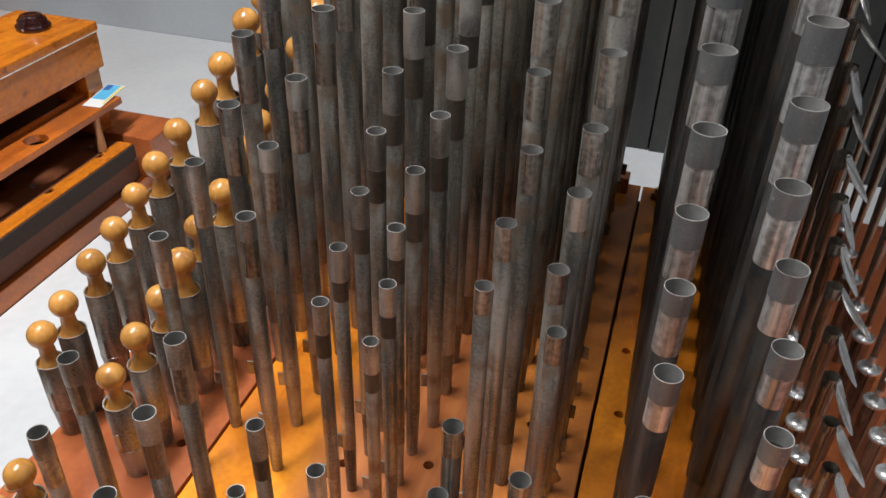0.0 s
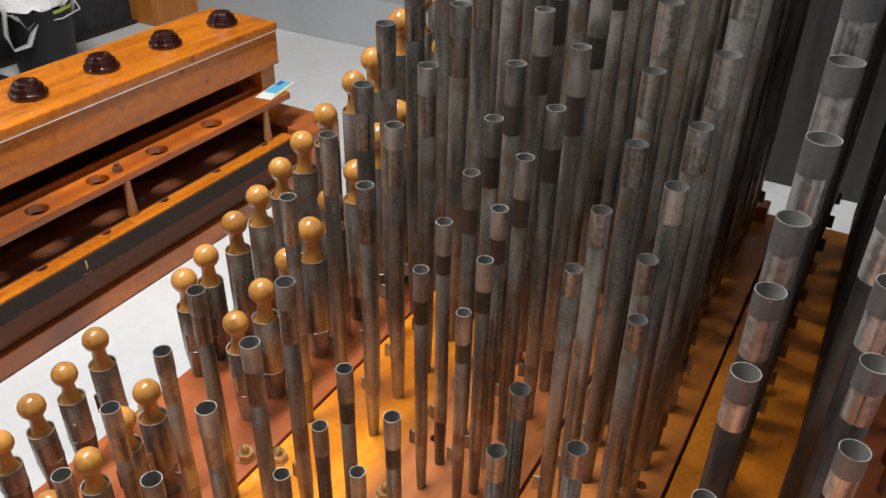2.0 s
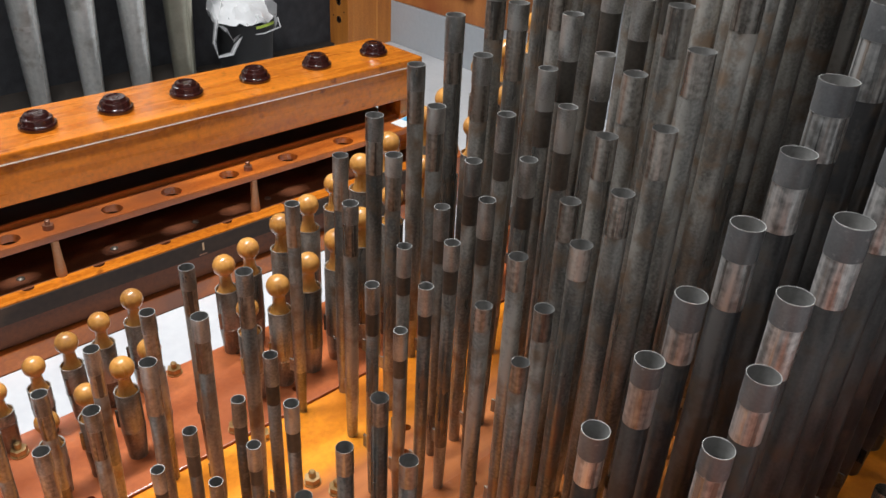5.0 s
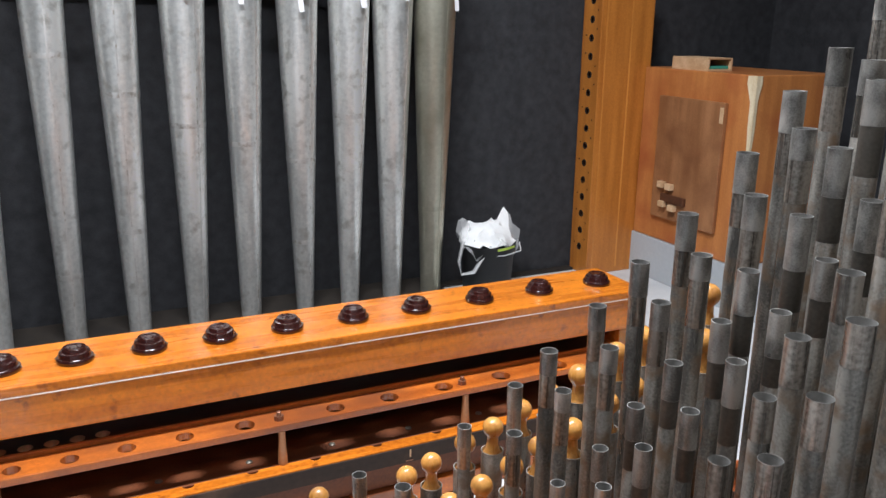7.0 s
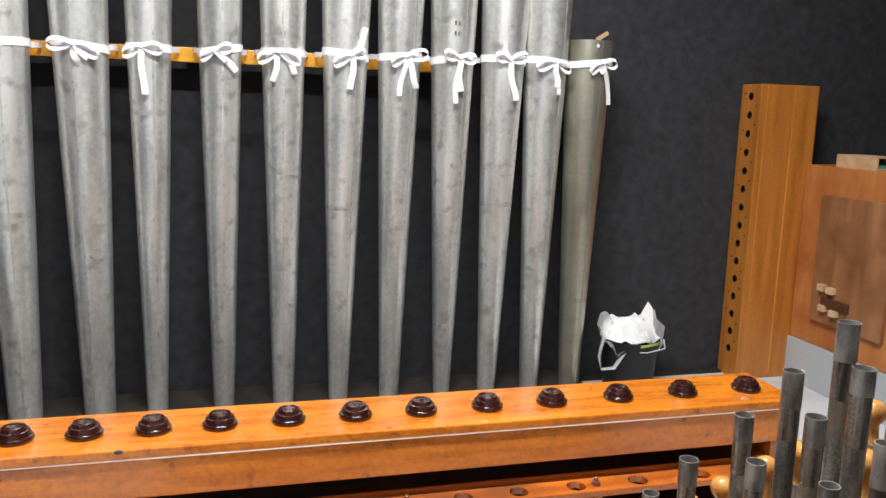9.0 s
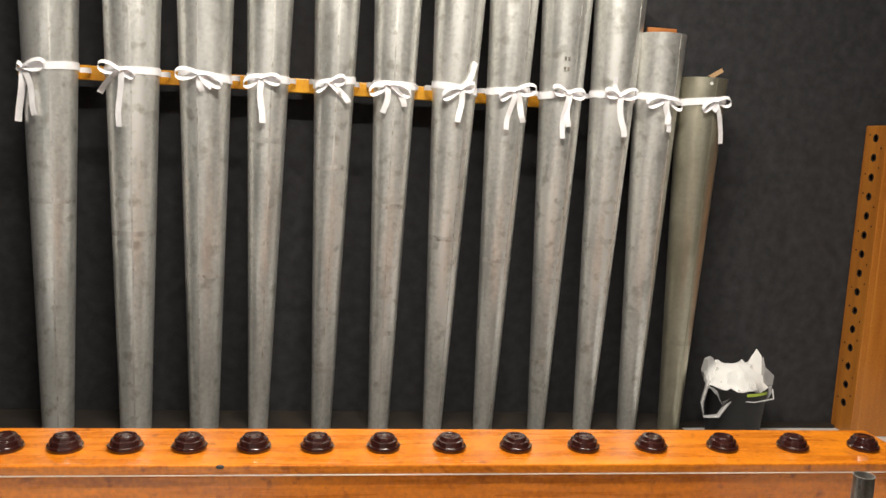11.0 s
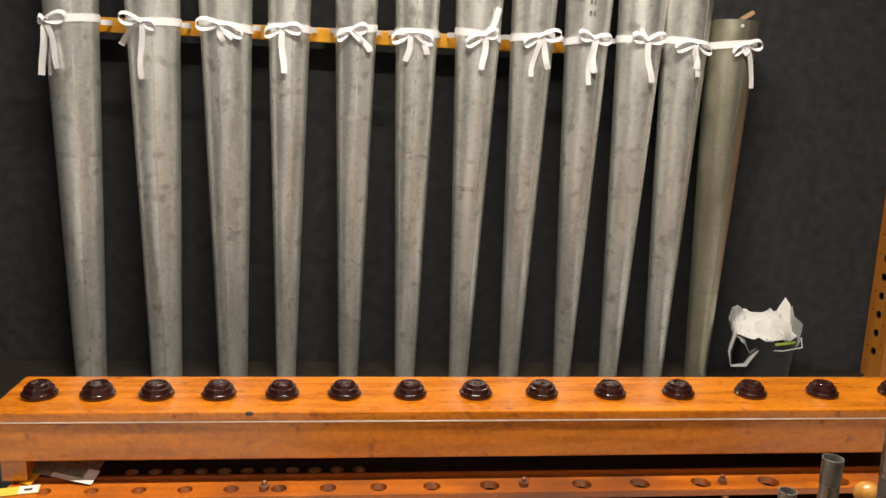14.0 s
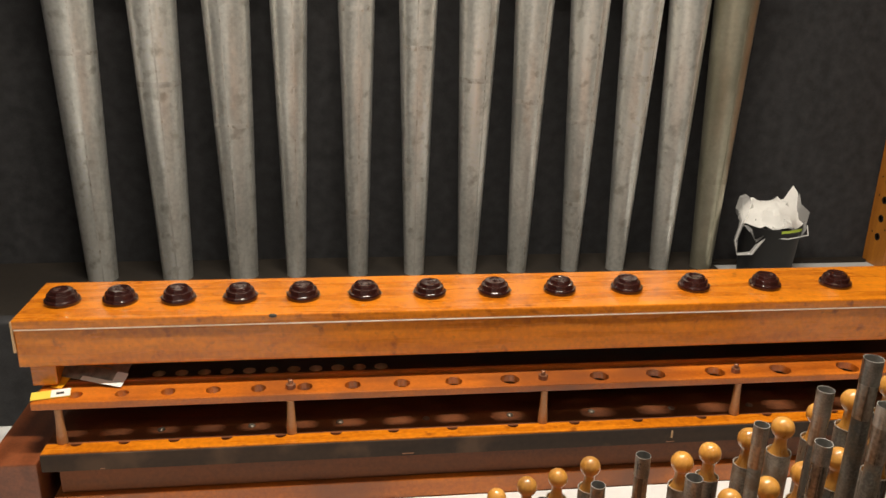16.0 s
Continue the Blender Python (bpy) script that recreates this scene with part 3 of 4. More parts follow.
# ---- reed pipes ----


def reed_pipe(x, y, ztop, turn):
    p = thing("reed_pipe", x, y, CZ, "small bright reed pipe with a bent tuning flap", "organ pipe", "reed pipes at the edge of the chest")
    p.rotation_euler = (0, 0, turn)
    h = ztop - CZ
    part("boot", lathed([(0.0058, -0.01), (0.0076, 0.002), (0.0088, 0.060), (0.0088, 0.0685)], 18), REEDTUBE, p)
    part("block", lathed([(0.0089, 0.0686), (0.0103, 0.0690), (0.0105, 0.0697), (0.0105, 0.0714), (0.0100, 0.0721), (0.0074, 0.0727), (0.0056, 0.0740), (0.0042, 0.0765), (0.0036, 0.080), (0.0034, 0.085)], 22), BRIGHT, p, "domed bright metal block")
    part("resonator", hollow(0.0028, 0.0815, 0.0058 + 0.014 * (h - 0.12), h, 0.0004, h * 0.25), REEDTUBE, p, "slender brown metal resonator")
    bm = bmesh.new()
    rim = [(0.0052 * math.cos(a) * (1 + 0.25 * math.sin(a)), 0.023 * math.sin(a)) for a in [2 * math.pi * i / 20 for i in range(20)]]
    lo = [bm.verts.new((u, 0.002 * (u / 0.005) ** 2, v - 0.023)) for u, v in rim]
    hi = [bm.verts.new((u * 0.93, 0.0007 + 0.002 * (u / 0.005) ** 2, v * 0.98 - 0.023)) for u, v in rim]
    bm.faces.new(lo), bm.faces.new(hi[::-1])
    for i in range(20):
        bm.faces.new((lo[i], lo[(i + 1) % 20], hi[(i + 1) % 20], hi[i]))
    bmesh.ops.rotate(bm, verts=bm.verts, matrix=Matrix.Rotation(radians(-38 + 10 * math.sin(50 * x)), 3, "X"))
    bmesh.ops.translate(bm, verts=bm.verts, vec=(0, -0.0055, h + 0.001))
    part("tuning_flap", bm, BRIGHT, p, "bright bent metal tuning flap")
    part("tuning_wire", strip([(0.0055, 0.003, 0.075), (0.0058, 0.0035, 0.10), (0.0066, 0.0035, 0.104)], 0.0012, (0, 1, 0), 0.0012), STEEL, p)


for i in range(14):
    x = 0.79 + 0.033 * i + 0.0006 * i * i
    reed_pipe(x, 0.124, 0.975 + 0.008 * i + 0.0009 * i * i, random.uniform(-0.95, -0.3))
for i in range(12):
    x = 0.818 + 0.037 * i + 0.00087 * i * i
    reed_pipe(x, 0.058, 0.995 + 0.0125 * i + 0.0012 * i * i, random.uniform(-0.95, -0.3))

cleat = thing("wooden_cleat", 1.405, 0.332, CZ, "red-brown wooden cleat standing at the end of the chest", "wooden block")
part("block", boxed(-0.012, 0.012, -0.022, 0.022, 0.0, 0.024, bevel=0.002), CHEST_RED, cleat)
part("screw", lathed([(0.0045, 0.0238), (0.004, 0.0252), (0.0015, 0.026)], 10), STEEL, cleat, "dark screw head")

# ---- the offset chest with its beam ----
bench = thing("offset_chest", 0.7, 1.33, FZ, "long varnished pipe chest with an empty rack and a top beam", "windchest")
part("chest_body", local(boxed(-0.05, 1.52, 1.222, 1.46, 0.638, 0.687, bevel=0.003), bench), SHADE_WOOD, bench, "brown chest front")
part("base_rail", local(boxed(-0.06, 1.62, 1.212, 1.47, 0.600, 0.637, bevel=0.003), bench), RACK_WOOD, bench, "orange-brown base rail")
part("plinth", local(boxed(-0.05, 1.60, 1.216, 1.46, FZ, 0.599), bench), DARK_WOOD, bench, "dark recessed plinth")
TOES = [(-0.022 + 0.0735 * i + 0.0022 * i * i, 1.238, 0.010) for i in range(15)]
# Toe board in two colours: orange front, darker behind where the rack shades it.
part("toe_rail", local(drilled(boxed(-0.07, 1.50, 1.210, 1.239, 0.690, 0.721, bevel=0.0015), TOES, 0.70, 0.74), bench), BEAM_WOOD, bench, "orange front rail with hollowed holes")
part("toe_board", local(boxed(-0.07, 1.50, 1.240, 1.46, 0.690, 0.718), bench), SHADE_WOOD, bench, "toe board coloured darker for the shade under the rack")
part("dark_edge", local(boxed(-0.07, 1.50, 1.2065, 1.2098, 0.689, 0.7185), bench), EDGE_DARK, bench, "blackened worn front edge")
part("back_board", local(boxed(-0.07, 1.55, 1.452, 1.464, 0.7185, 0.8395), bench), SHADED_BACK, bench, "back board coloured near black for the shade under the beam")
part("end_block", local(boxed(1.522, 1.615, 1.185, 1.47, 0.638, 0.722, bevel=0.003), bench), CHEST_RED, bench, "red-brown end block")
part("end_block", local(boxed(-0.162, -0.080, 1.214, 1.47, FZ, 0.700, bevel=0.003), bench), END_WOOD, bench, "red-brown end block")
RHOLES = [(-0.022, 0.0115), (0.051, 0.0115), (0.125, 0.012), (0.198, 0.0125), (0.272, 0.013), (0.349, 0.0135), (0.430, 0.014), (0.514, 0.0145), (0.604, 0.015),
          (0.703, 0.017), (0.864, 0.017), (0.968, 0.0175), (1.079, 0.018), (1.204, 0.019), (1.335, 0.020)]
part("rack_board", local(drilled(boxed(-0.085, 1.53, 1.237, 1.296, 0.784, 0.797, bevel=0.002), [(x, 1.262, r) for x, r in RHOLES], 0.77, 0.81), bench), RACK_WOOD, bench, "red-brown rack board with empty round holes")
part("rack_edge", local(boxed(-0.085, 1.53, 1.2965, 1.304, 0.786, 0.803, bevel=0.001), bench), RACK_WOOD, bench)
BACK_HOLES = [(0.012 + 0.0392 * i, 0.0115 + 0.00008 * i) for i in range(2, 13)]
part("rack_back_board", local(drilled(boxed(-0.085, 1.53, 1.3065, 1.44, 0.772, 0.784), [(x, 1.354, r) for x, r in BACK_HOLES], 0.75, 0.80), bench), SHADED_BACK, bench, "back rack board with holes, darkened for the shade under the beam")
# Pale rings paint the lit surface that shows through these holes.
for x, r in BACK_HOLES:
    part("hole_lining", local(lathed([(r - 0.0003, 0.7722), (r - 0.0003, 0.7838), (r - 0.0012, 0.7838), (r - 0.0012, 0.7722), (r - 0.0003, 0.7722)], 18, (x, 1.354, 0), cap0=False, cap1=False), bench), PALE_WOOD, bench, "pale ring painting the light seen in the hole")
for x in (-0.045, 0.326, 0.761, 1.116, 1.458):
    pl = part("pillar", local(lathed([(0.0088, 0.7215), (0.0088, 0.730), (0.0072, 0.75), (0.0062, 0.775), (0.0066, 0.7838)], 14, (x, 1.2425, 0)), bench), PILLAR_WOOD, bench, "turned wooden rack pillar")
    if 0 < x < 1.4:
        part("nut", local(hexnut(bmesh.new(), x, 1.258, 0.7975, 0.0085, 0.008, 0.004, 0.007), bench), RUSTY, pl, "brown wooden nut").matrix_parent_inverse = Matrix()
for i in range(10):
    x = 0.105 + 0.151 * i
    part("screw", local(lathed([(0.0065, 0.7182), (0.006, 0.720), (0.003, 0.7215)], 12, (x, 1.274, 0)), bench), STEEL, bench, "round steel screw head")
part("beam_leg", local(boxed(-0.095, -0.055, 1.285, 1.36, 0.804, 0.840, bevel=0.002), bench), BEAM_WOOD, bench)
part("beam_leg", local(boxed(1.505, 1.545, 1.285, 1.36, 0.7225, 0.840, bevel=0.002), bench), BEAM_WOOD, bench)
beam = part("beam", local(boxed(-0.11, 1.555, 1.280, 1.447, 0.8405, 0.9065, bevel=0.003), bench), BEAM_WOOD, bench, "orange varnished wooden beam")
part("beam_cap", local(boxed(-0.112, 1.557, 1.278, 1.448, 0.9085, 0.9245, bevel=0.0025), bench), BEAM_WOOD, beam, "varnished beam top board")
# thin pale strip in place of the highlight on the beam edge
part("joint_line", local(boxed(-0.109, 1.554, 1.2772, 1.446, 0.9068, 0.9083), bench), JOINT_GLINT, beam, "pale painted highlight along the beam joint")
KNOBS = [1.486, 1.341, 1.200, 1.061, 0.932, 0.806, 0.686, 0.569, 0.454, 0.347, 0.240, 0.136, 0.040, -0.054]
SOCKET = [(0.0285, 0.0), (0.0292, 0.0015), (0.0292, 0.0068), (0.0278, 0.0086), (0.0254, 0.0091), (0.0248, 0.0102), (0.0246, 0.0152), (0.0232, 0.0174), (0.0198, 0.0183), (0.0192, 0.0192), (0.0189, 0.0222), (0.0172, 0.0240), (0.0120, 0.0245), (0.0105, 0.0232), (0.0040, 0.0230)]
sock = mesh_of("socket", lathed(SOCKET, 32), BAKELITE)
lug = mesh_of("screw", lathed([(0.0022, -0.001), (0.0022, 0.0006), (0.0014, 0.0014)], 10), STEEL)
for x in KNOBS:
    s = tagged(new("socket", sock), "glossy dark brown bakelite socket")
    s.parent, s.location = beam, (x - 0.7, 1.352 - 1.33, 0.9246 - FZ)
    turn = random.uniform(-0.35, 0.35)
    s.rotation_euler = (0, 0, turn)
    for side in (0, math.pi):
        o = tagged(new("screw", lug), "small steel side screw")
        o.parent = beam
        o.matrix_basis = Matrix.Translation((x - 0.7, 1.352 - 1.33, 0.9246 - FZ + 0.0055)) @ Matrix.Rotation(turn + side, 4, "Z") @ Matrix.Translation((0.0292, 0, 0)) @ Matrix.Rotation(math.pi / 2, 4, "Y")

chip = bmesh.new()
bmesh.ops.create_icosphere(chip, subdivisions=2, radius=0.006, matrix=Matrix.LocRotScale((0.30, 1.2785, 0.922), None, (1.2, 0.5, 0.6)))
part("dent", local(chip, bench), INK, beam, "dark dent in the beam edge")
part("end_grain", local(boxed(-0.1135, -0.1105, 1.2775, 1.300, 0.868, 0.922), bench), PALE_WOOD, beam, "pale worn end grain")
# Small rods stand for the white marks below the beam.
for x in KNOBS:
    part("pin", local(lathed([(0.0016, 0.833), (0.0016, 0.8404)], 8, (x + 0.03, 1.300, 0)), bench), CARD_WHITE, beam, "small white rod standing for a white mark under the beam")
for k in range(0, 16, 5):
    x = 0.02 + 0.097 * k + 0.03 * math.sin(k * 3.1)
    part("scratch", local(boxed(x, x + 0.008 + 0.012 * abs(math.sin(k)), 1.2055, 1.2064, 0.6905 + 0.001 * (k % 3), 0.692 + 0.001 * (k % 3)), bench), RUSTY, bench)
part("scratch", local(boxed(0.985, 0.988, 1.2055, 1.2064, 0.700, 0.714), bench), PALE_WOOD, bench)

# cards and papers at the ends of the rack


def flat(name, w, d, x, y, z, rot, mat_, label, category, tip=(0, 0)):
    t = thing(name, x, y, z, label, category)
    t.rotation_euler = (radians(tip[0]), radians(tip[1]), radians(rot))
    part("sheet", boxed(-w / 2, w / 2, -d / 2, d / 2, 0.0, 0.0012), mat_, t)
    return t


card = flat("leaflet", 0.088, 0.036, 1.516, 1.262, 0.8000, 6, CARD_WHITE, "white and blue printed leaflet lying on the rack", "leaflet", (0, -3))
part("print_area", boxed(-0.016, 0.042, -0.011, 0.016, 0.0013, 0.0016), CARD_BLUE, card, "sky-blue printed area")
part("print_area", boxed(0.020, 0.040, 0.003, 0.0145, 0.0017, 0.002), CARD_NAVY, card, "dark blue printed area")
part("print_area", boxed(-0.030, 0.040, -0.0168, -0.0128, 0.0013, 0.0016), CARD_YELLOW, card, "yellow printed strip")
tag = flat("paper_tag", 0.060, 0.024, -0.060, 1.262, 0.7990, 12, CARD_YELLOW, "yellow and white paper tag lying on the rack", "paper tag", (4, 0))
part("print_area", boxed(0.000, 0.0295, -0.0115, 0.0115, 0.0013, 0.0016), CARD_WHITE, tag, "white printed half")
part("print_bar", boxed(0.008, 0.020, -0.004, 0.002, 0.0017, 0.002), INK, tag)
ph = flat("photo_card", 0.112, 0.056, -0.004, 1.318, 0.8165, -14, CARD_GREY, "dark printed card leaning in the rack", "card", (24, 6))
part("border", boxed(-0.012, 0.060, -0.029, -0.020, 0.0013, 0.0016), CARD_WHITE, ph, "cream border")
part("border", boxed(0.040, 0.060, -0.0198, 0.000, 0.0013, 0.0016), CARD_WHITE, ph, "cream border")
for k in range(3):
    part("print_bar", boxed(-0.045, 0.028, 0.002 + 0.008 * k, 0.0045 + 0.008 * k, 0.0013, 0.0016), PILLAR_WOOD, ph)
flat("wooden_strip", 0.022, 0.075, -0.045, 1.316, 0.8130, -24, RAIL_WOOD, "thin golden wooden strip leaning behind the tag", "strip", (22, 0))

# ---- tall zinc resonators at the back wall ----
RES_X0 = [-0.272, -0.0625, 0.126, 0.2775, 0.458, 0.6255, 0.7865, 0.940, 1.105, 1.250, 1.392, 1.529]   # at 0.65 m
RES_X1 = [-0.2805, -0.0715, 0.1175, 0.282, 0.462, 0.6285, 0.797, 0.951, 1.1085, 1.261, 1.3965, 1.534]   # at 1.44 m
RES_W0 = [0.084, 0.086, 0.082, 0.057, 0.059, 0.061, 0.058, 0.060, 0.054, 0.058, 0.060, 0.067]
RES_W1 = [0.127, 0.129, 0.127, 0.102, 0.102, 0.107, 0.113, 0.110, 0.111, 0.115, 0.117, 0.125]
RES_TOP = [2.509, 2.438, 2.367, 2.296, 2.225, 2.183, 2.126, 2.069, 2.013, 1.956, 1.8, 1.684]
JOINTS = [(1.244,), (1.164,), (1.054,), (1.432,), (1.366, 0.79), (1.266, 0.90), (1.180,), (1.122,), (1.066, 0.82), (1.19,), (0.97,), (0.887,)]
RY = 2.30


def res_law(i):
    """Foot, lean, and the law of the radius with height, of one resonator."""
    lean = (RES_X1[i] - RES_X0[i]) / 0.79
    k = (RES_W1[i] - RES_W0[i]) / 2 / 0.79
    return RES_X0[i] - lean * (0.65 - FZ), lean, lambda z: RES_W0[i] / 2 + k * (z - 0.65)


for i, zt in enumerate(RES_TOP):
    olive = i == 11
    x, lean, rad = res_law(i)
    t = thing("resonator_pipe", x, RY, FZ, "tall olive-tarnished zinc resonator with a cut top" if olive else "tall grey zinc resonator tied to a rail", "organ pipe", "tall resonators at the wall")
    t.rotation_euler = (0, math.atan(lean), 0)
    m_ = OLIVE_ZINC if olive else ZINC
    part("tube", lathed([(rad(FZ), 0.0), (rad(zt), zt - FZ), (rad(zt) - 0.0015, zt - FZ), (rad(zt - 0.1) - 0.0015, zt - FZ - 0.1)], 40), m_, t)
    for zj in JOINTS[i]:
        part("solder_joint", lathed([(rad(zj) + 0.0001, zj - FZ), (rad(zj) + 0.0005, zj + 0.004 - FZ), (rad(zj + 0.012) + 0.0005, zj + 0.010 - FZ), (rad(zj + 0.014) + 0.0001, zj + 0.014 - FZ)], 40, cap0=False, cap1=False), m_ if olive else JOINT_ZINC, t, "raised pale solder joint")
    a = radians(-90 + (16, 8, -10, 14, 6, -4, 24, 30, 22, 34, 30, 12)[i])
    seam = []
    for j in range(25):
        z = FZ + 0.002 + (zt - FZ - 0.006) * j / 24
        w_ = a + 0.02 * math.sin(j * 1.1 + i)
        seam.append(((rad(z) + 0.0004) * math.cos(w_), (rad(z) + 0.0004) * math.sin(w_), z - FZ))
    part("seam", strip(seam, 0.0042, (-math.sin(a), math.cos(a), 0), 0.0009), m_ if olive else JOINT_ZINC, t, "pale soldered seam along the pipe")
    if i == 8:
        for q in range(4):
            part("print_bar", boxed(-0.014 + 0.010 * (q % 2), -0.008 + 0.010 * (q % 2), -rad(1.72) - 0.0008, -rad(1.72) + 0.002, 1.703 - 0.028 * (q // 2) - FZ, 1.714 - 0.028 * (q // 2) - FZ), CARD_GREY, t)
    if i == 10:
        part("tuning_board", boxed(-0.045, 0.043, -0.005, 0.005, zt - FZ - 0.03, zt - FZ + 0.020, bevel=0.002), BOX_WOOD, t, "wooden board in the open top")
    if olive:
        b2 = boxed(0.0, 0.043, -0.005, 0.005, 0, 0.011)
        bmesh.ops.rotate(b2, verts=b2.verts, matrix=Matrix.Rotation(radians(-32), 3, "Y"))
        bmesh.ops.translate(b2, verts=b2.verts, vec=(0.010, -0.030, zt - FZ - 0.002))
        part("wooden_peg", b2, PALE_WOOD, t)
        rivet = part("rivet", lathed([(0.0055, 0), (0.0042, 0.002)], 10), CARD_WHITE, t)
        rivet.matrix_basis = pose(-0.004, -rad(zt) - 0.0005, zt - FZ - 0.018, 90)

solid("support_rail", boxed(-0.39, 1.08, 2.372, 2.395, 1.577, 1.617, bevel=0.003), RAIL_WOOD, "yellow-orange wooden rail behind the tall pipes", "rail")
for rx in (-0.36, 0.37, 1.03):
    solid("rail_bracket", boxed(rx, rx + 0.04, 2.396, WY1 - 0.001, 1.580, 1.612), POST_WOOD, "wooden bracket holding the rail to the wall", "bracket", "rail brackets")

rnd = random.Random(5)
# where the knot sits across the pipe, then how far each tail reaches sideways and up, in mm
BOWS = [(-46, (-21, -140), (35, -122)), (-14, (-60, -60), (0, -146)), (-6, (32, -34), (8, -44)), (-12, (0, -120), (-16, -20)), (-14, (52, -52), (26, -30)), (-16, (-16, -78), (44, -58)),
        (10, (42, 74), (-3, -92)), (5, (-16, -108), (34, -86)), (2, (-10, -126), (5, -92)), (-3, (-20, 50), (20, -114)), (5, (8, -94), (2, -72)), (14, (28, -122), (-8, -30))]
for i, (off, *tails) in enumerate(BOWS):
    x0, lean, rad = res_law(i)
    z = 1.600 + 0.018 * i / 11
    x = x0 + lean * (z - FZ)
    r = rad(z) + 0.0018
    t = thing("ribbon_tie", x, RY, z, "white cotton tape tied in a bow round a pipe", "ribbon", "white ribbon ties")
    ring = [((r + 0.0011) * math.cos(a), (r + 0.0011) * math.sin(a), 0.009 * math.cos(a) * math.sin(i * 1.7 + 1)) for a in [2 * math.pi * j / 28 for j in range(29)]]
    part("band", strip(ring, 0.020, (0, 0, 1), 0.0008), RIBBON, t)
    for s in (-1, 1):
        a = radians(90 - s * 70)
        part("strap", strip([((r + 0.001) * math.cos(a), (r + 0.001) * math.sin(a), 0.0), (s * (r + 0.010), 0.045, 0.002), (s * (r + 0.014), 0.071, 0.002)], 0.014, (0, 0, 1), 0.0008), RIBBON, t)
    kx = off / 1000
    ky, kz = -math.sqrt(max((r + 0.003) ** 2 - kx * kx, 0.0004)), 0.009 * kx / r * math.sin(i * 1.7 + 1)
    kn = bmesh.new()
    bmesh.ops.create_icosphere(kn, subdivisions=2, radius=0.0092, matrix=Matrix.LocRotScale((kx, ky, kz), None, (1.1, 0.6, 0.9)))
    part("knot", kn, RIBBON, t)
    for s in (-1, 1):
        ln, drop = rnd.uniform(0.036, 0.062), rnd.uniform(-0.030, 0.012)
        if s * off > 40:
            ln *= 0.3   # the knot sits at the pipe's edge
        loop = []
        for j in range(17):
            u = j / 16 * 2 * math.pi
            lx = kx + s * ln * (1 - math.cos(u)) / 2
            back = math.sqrt(max(r * r - min(abs(lx), r) ** 2, 0.0)) - r
            loop.append((lx, min(ky, -r - 0.004 - back * 0.4) - 0.004 - 0.004 * math.sin(u), kz + drop * (1 - math.cos(u)) / 2 + (0.009 + 0.15 * ln) * math.sin(u) * math.sin(u / 2)))
        part("loop", strip(loop, 0.013, (0.15 * s, 0.75, 0.8), 0.0007), RIBBON, t)
    for n, (tx, tz) in enumerate(tails):
        tx, tz = tx / 1000, tz / 1000
        tail = []
        for j in range(9):
            u = j / 8
            px_ = kx + tx * u ** 0.8 + 0.004 * math.sin(u * 5 + i)
            out = -math.sqrt(max((r + 0.005) ** 2 - min(abs(px_), r) ** 2, 0.0))
            tail.append((px_, min(out, ky * 0.4) - 0.003 - 0.002 * math.sin(j + n), kz + tz * u))
        part("tail", strip(tail, 0.0165, (1, 0.35 * (-1) ** n, 0.25 * math.sin(i + n)), 0.0007), RIBBON, t)

# Front half is out of view, added to cut bounce light on the pipes.
base = thing("boot_chest", 0.55, 2.30, FZ, "low black chest at the tall pipes, widened out of view to dim their feet", "windchest")
part("chest_body", boxed(-2.2, 1.02, -0.60, 0.14, 0.0, 0.030, bevel=0.004), HOLE, base)
part("chest_top", boxed(-2.21, 1.03, -0.605, 0.145, 0.0305, 0.042, bevel=0.003), HOLE, base)
solid("skirting_board", boxed(1.585, 2.178, 2.42, WY1 - 0.001, FZ, FZ + 0.010, bevel=0.003), HOLE, "black skirting along the back wall", "skirting board", kind="structure")
solid("felt_screen", boxed(-1.6, -0.165, 1.56, 1.60, FZ, 0.80, bevel=0.004), FELT, "black felt-covered screen at the end of the chest", "screen")

# ---- post, panel box, ledge and bag ----
PX, PY = 2.182, 2.343
post = thing("post", PX, PY, FZ, "golden oak post with a row of drilled holes", "post")
part("post_body", boxed(0.0, 0.226, 0.0, 0.108, 0.0, 1.585 - FZ, bevel=0.004), POST_WOOD, post)
for i in range(15):
    o = part("bored_hole", lathed([(0.0125, 0), (0.0125, 0.0012), (0.0085, 0.0012), (0.0075, -0.004)], 16), HOLE, post)
    o.matrix_basis = Matrix.Translation((0.0, 0.052, 0.10 + 0.0625 * i)) @ Matrix.Rotation(-math.pi / 2, 4, "Y")
    for dy, dz in ((0.022, 0.031), (0.083, 0.010)):
        if (i * 7 + int(dy * 1000)) % 3:
            o = part("nail_hole", lathed([(0.0030, 0), (0.0030, 0.0008), (0.0012, 0.001)], 8), HOLE, post)
            o.matrix_basis = Matrix.Translation((0.0, dy, 0.10 + 0.0625 * i + dz)) @ Matrix.Rotation(-math.pi / 2, 4, "Y")
for x in (0.022, 0.128):
    part("inlay_line", boxed(x, x + 0.006, -0.0008, 0.001, 0.02, 1.58 - FZ), INLAY, post)

BX, BY0, BY1, BZ0, BZ1 = 2.384, 1.822, 2.340, 0.723, 1.324
bx = thing("wooden_cabinet", BX, BY0, BZ0, "orange wooden cabinet with a worn latched panel, on the low wall", "cabinet")
part("carcass", boxed(0.0, 0.36, 0.0, BY1 - BY0, 0.0, BZ1 - BZ0, bevel=0.005), BOX_WOOD, bx)
door = part("panel", boxed(-0.017, -0.0004, 0.103, 0.412, 0.086, 0.510, bevel=0.004), PANEL_WOOD, bx, "worn brown panel")
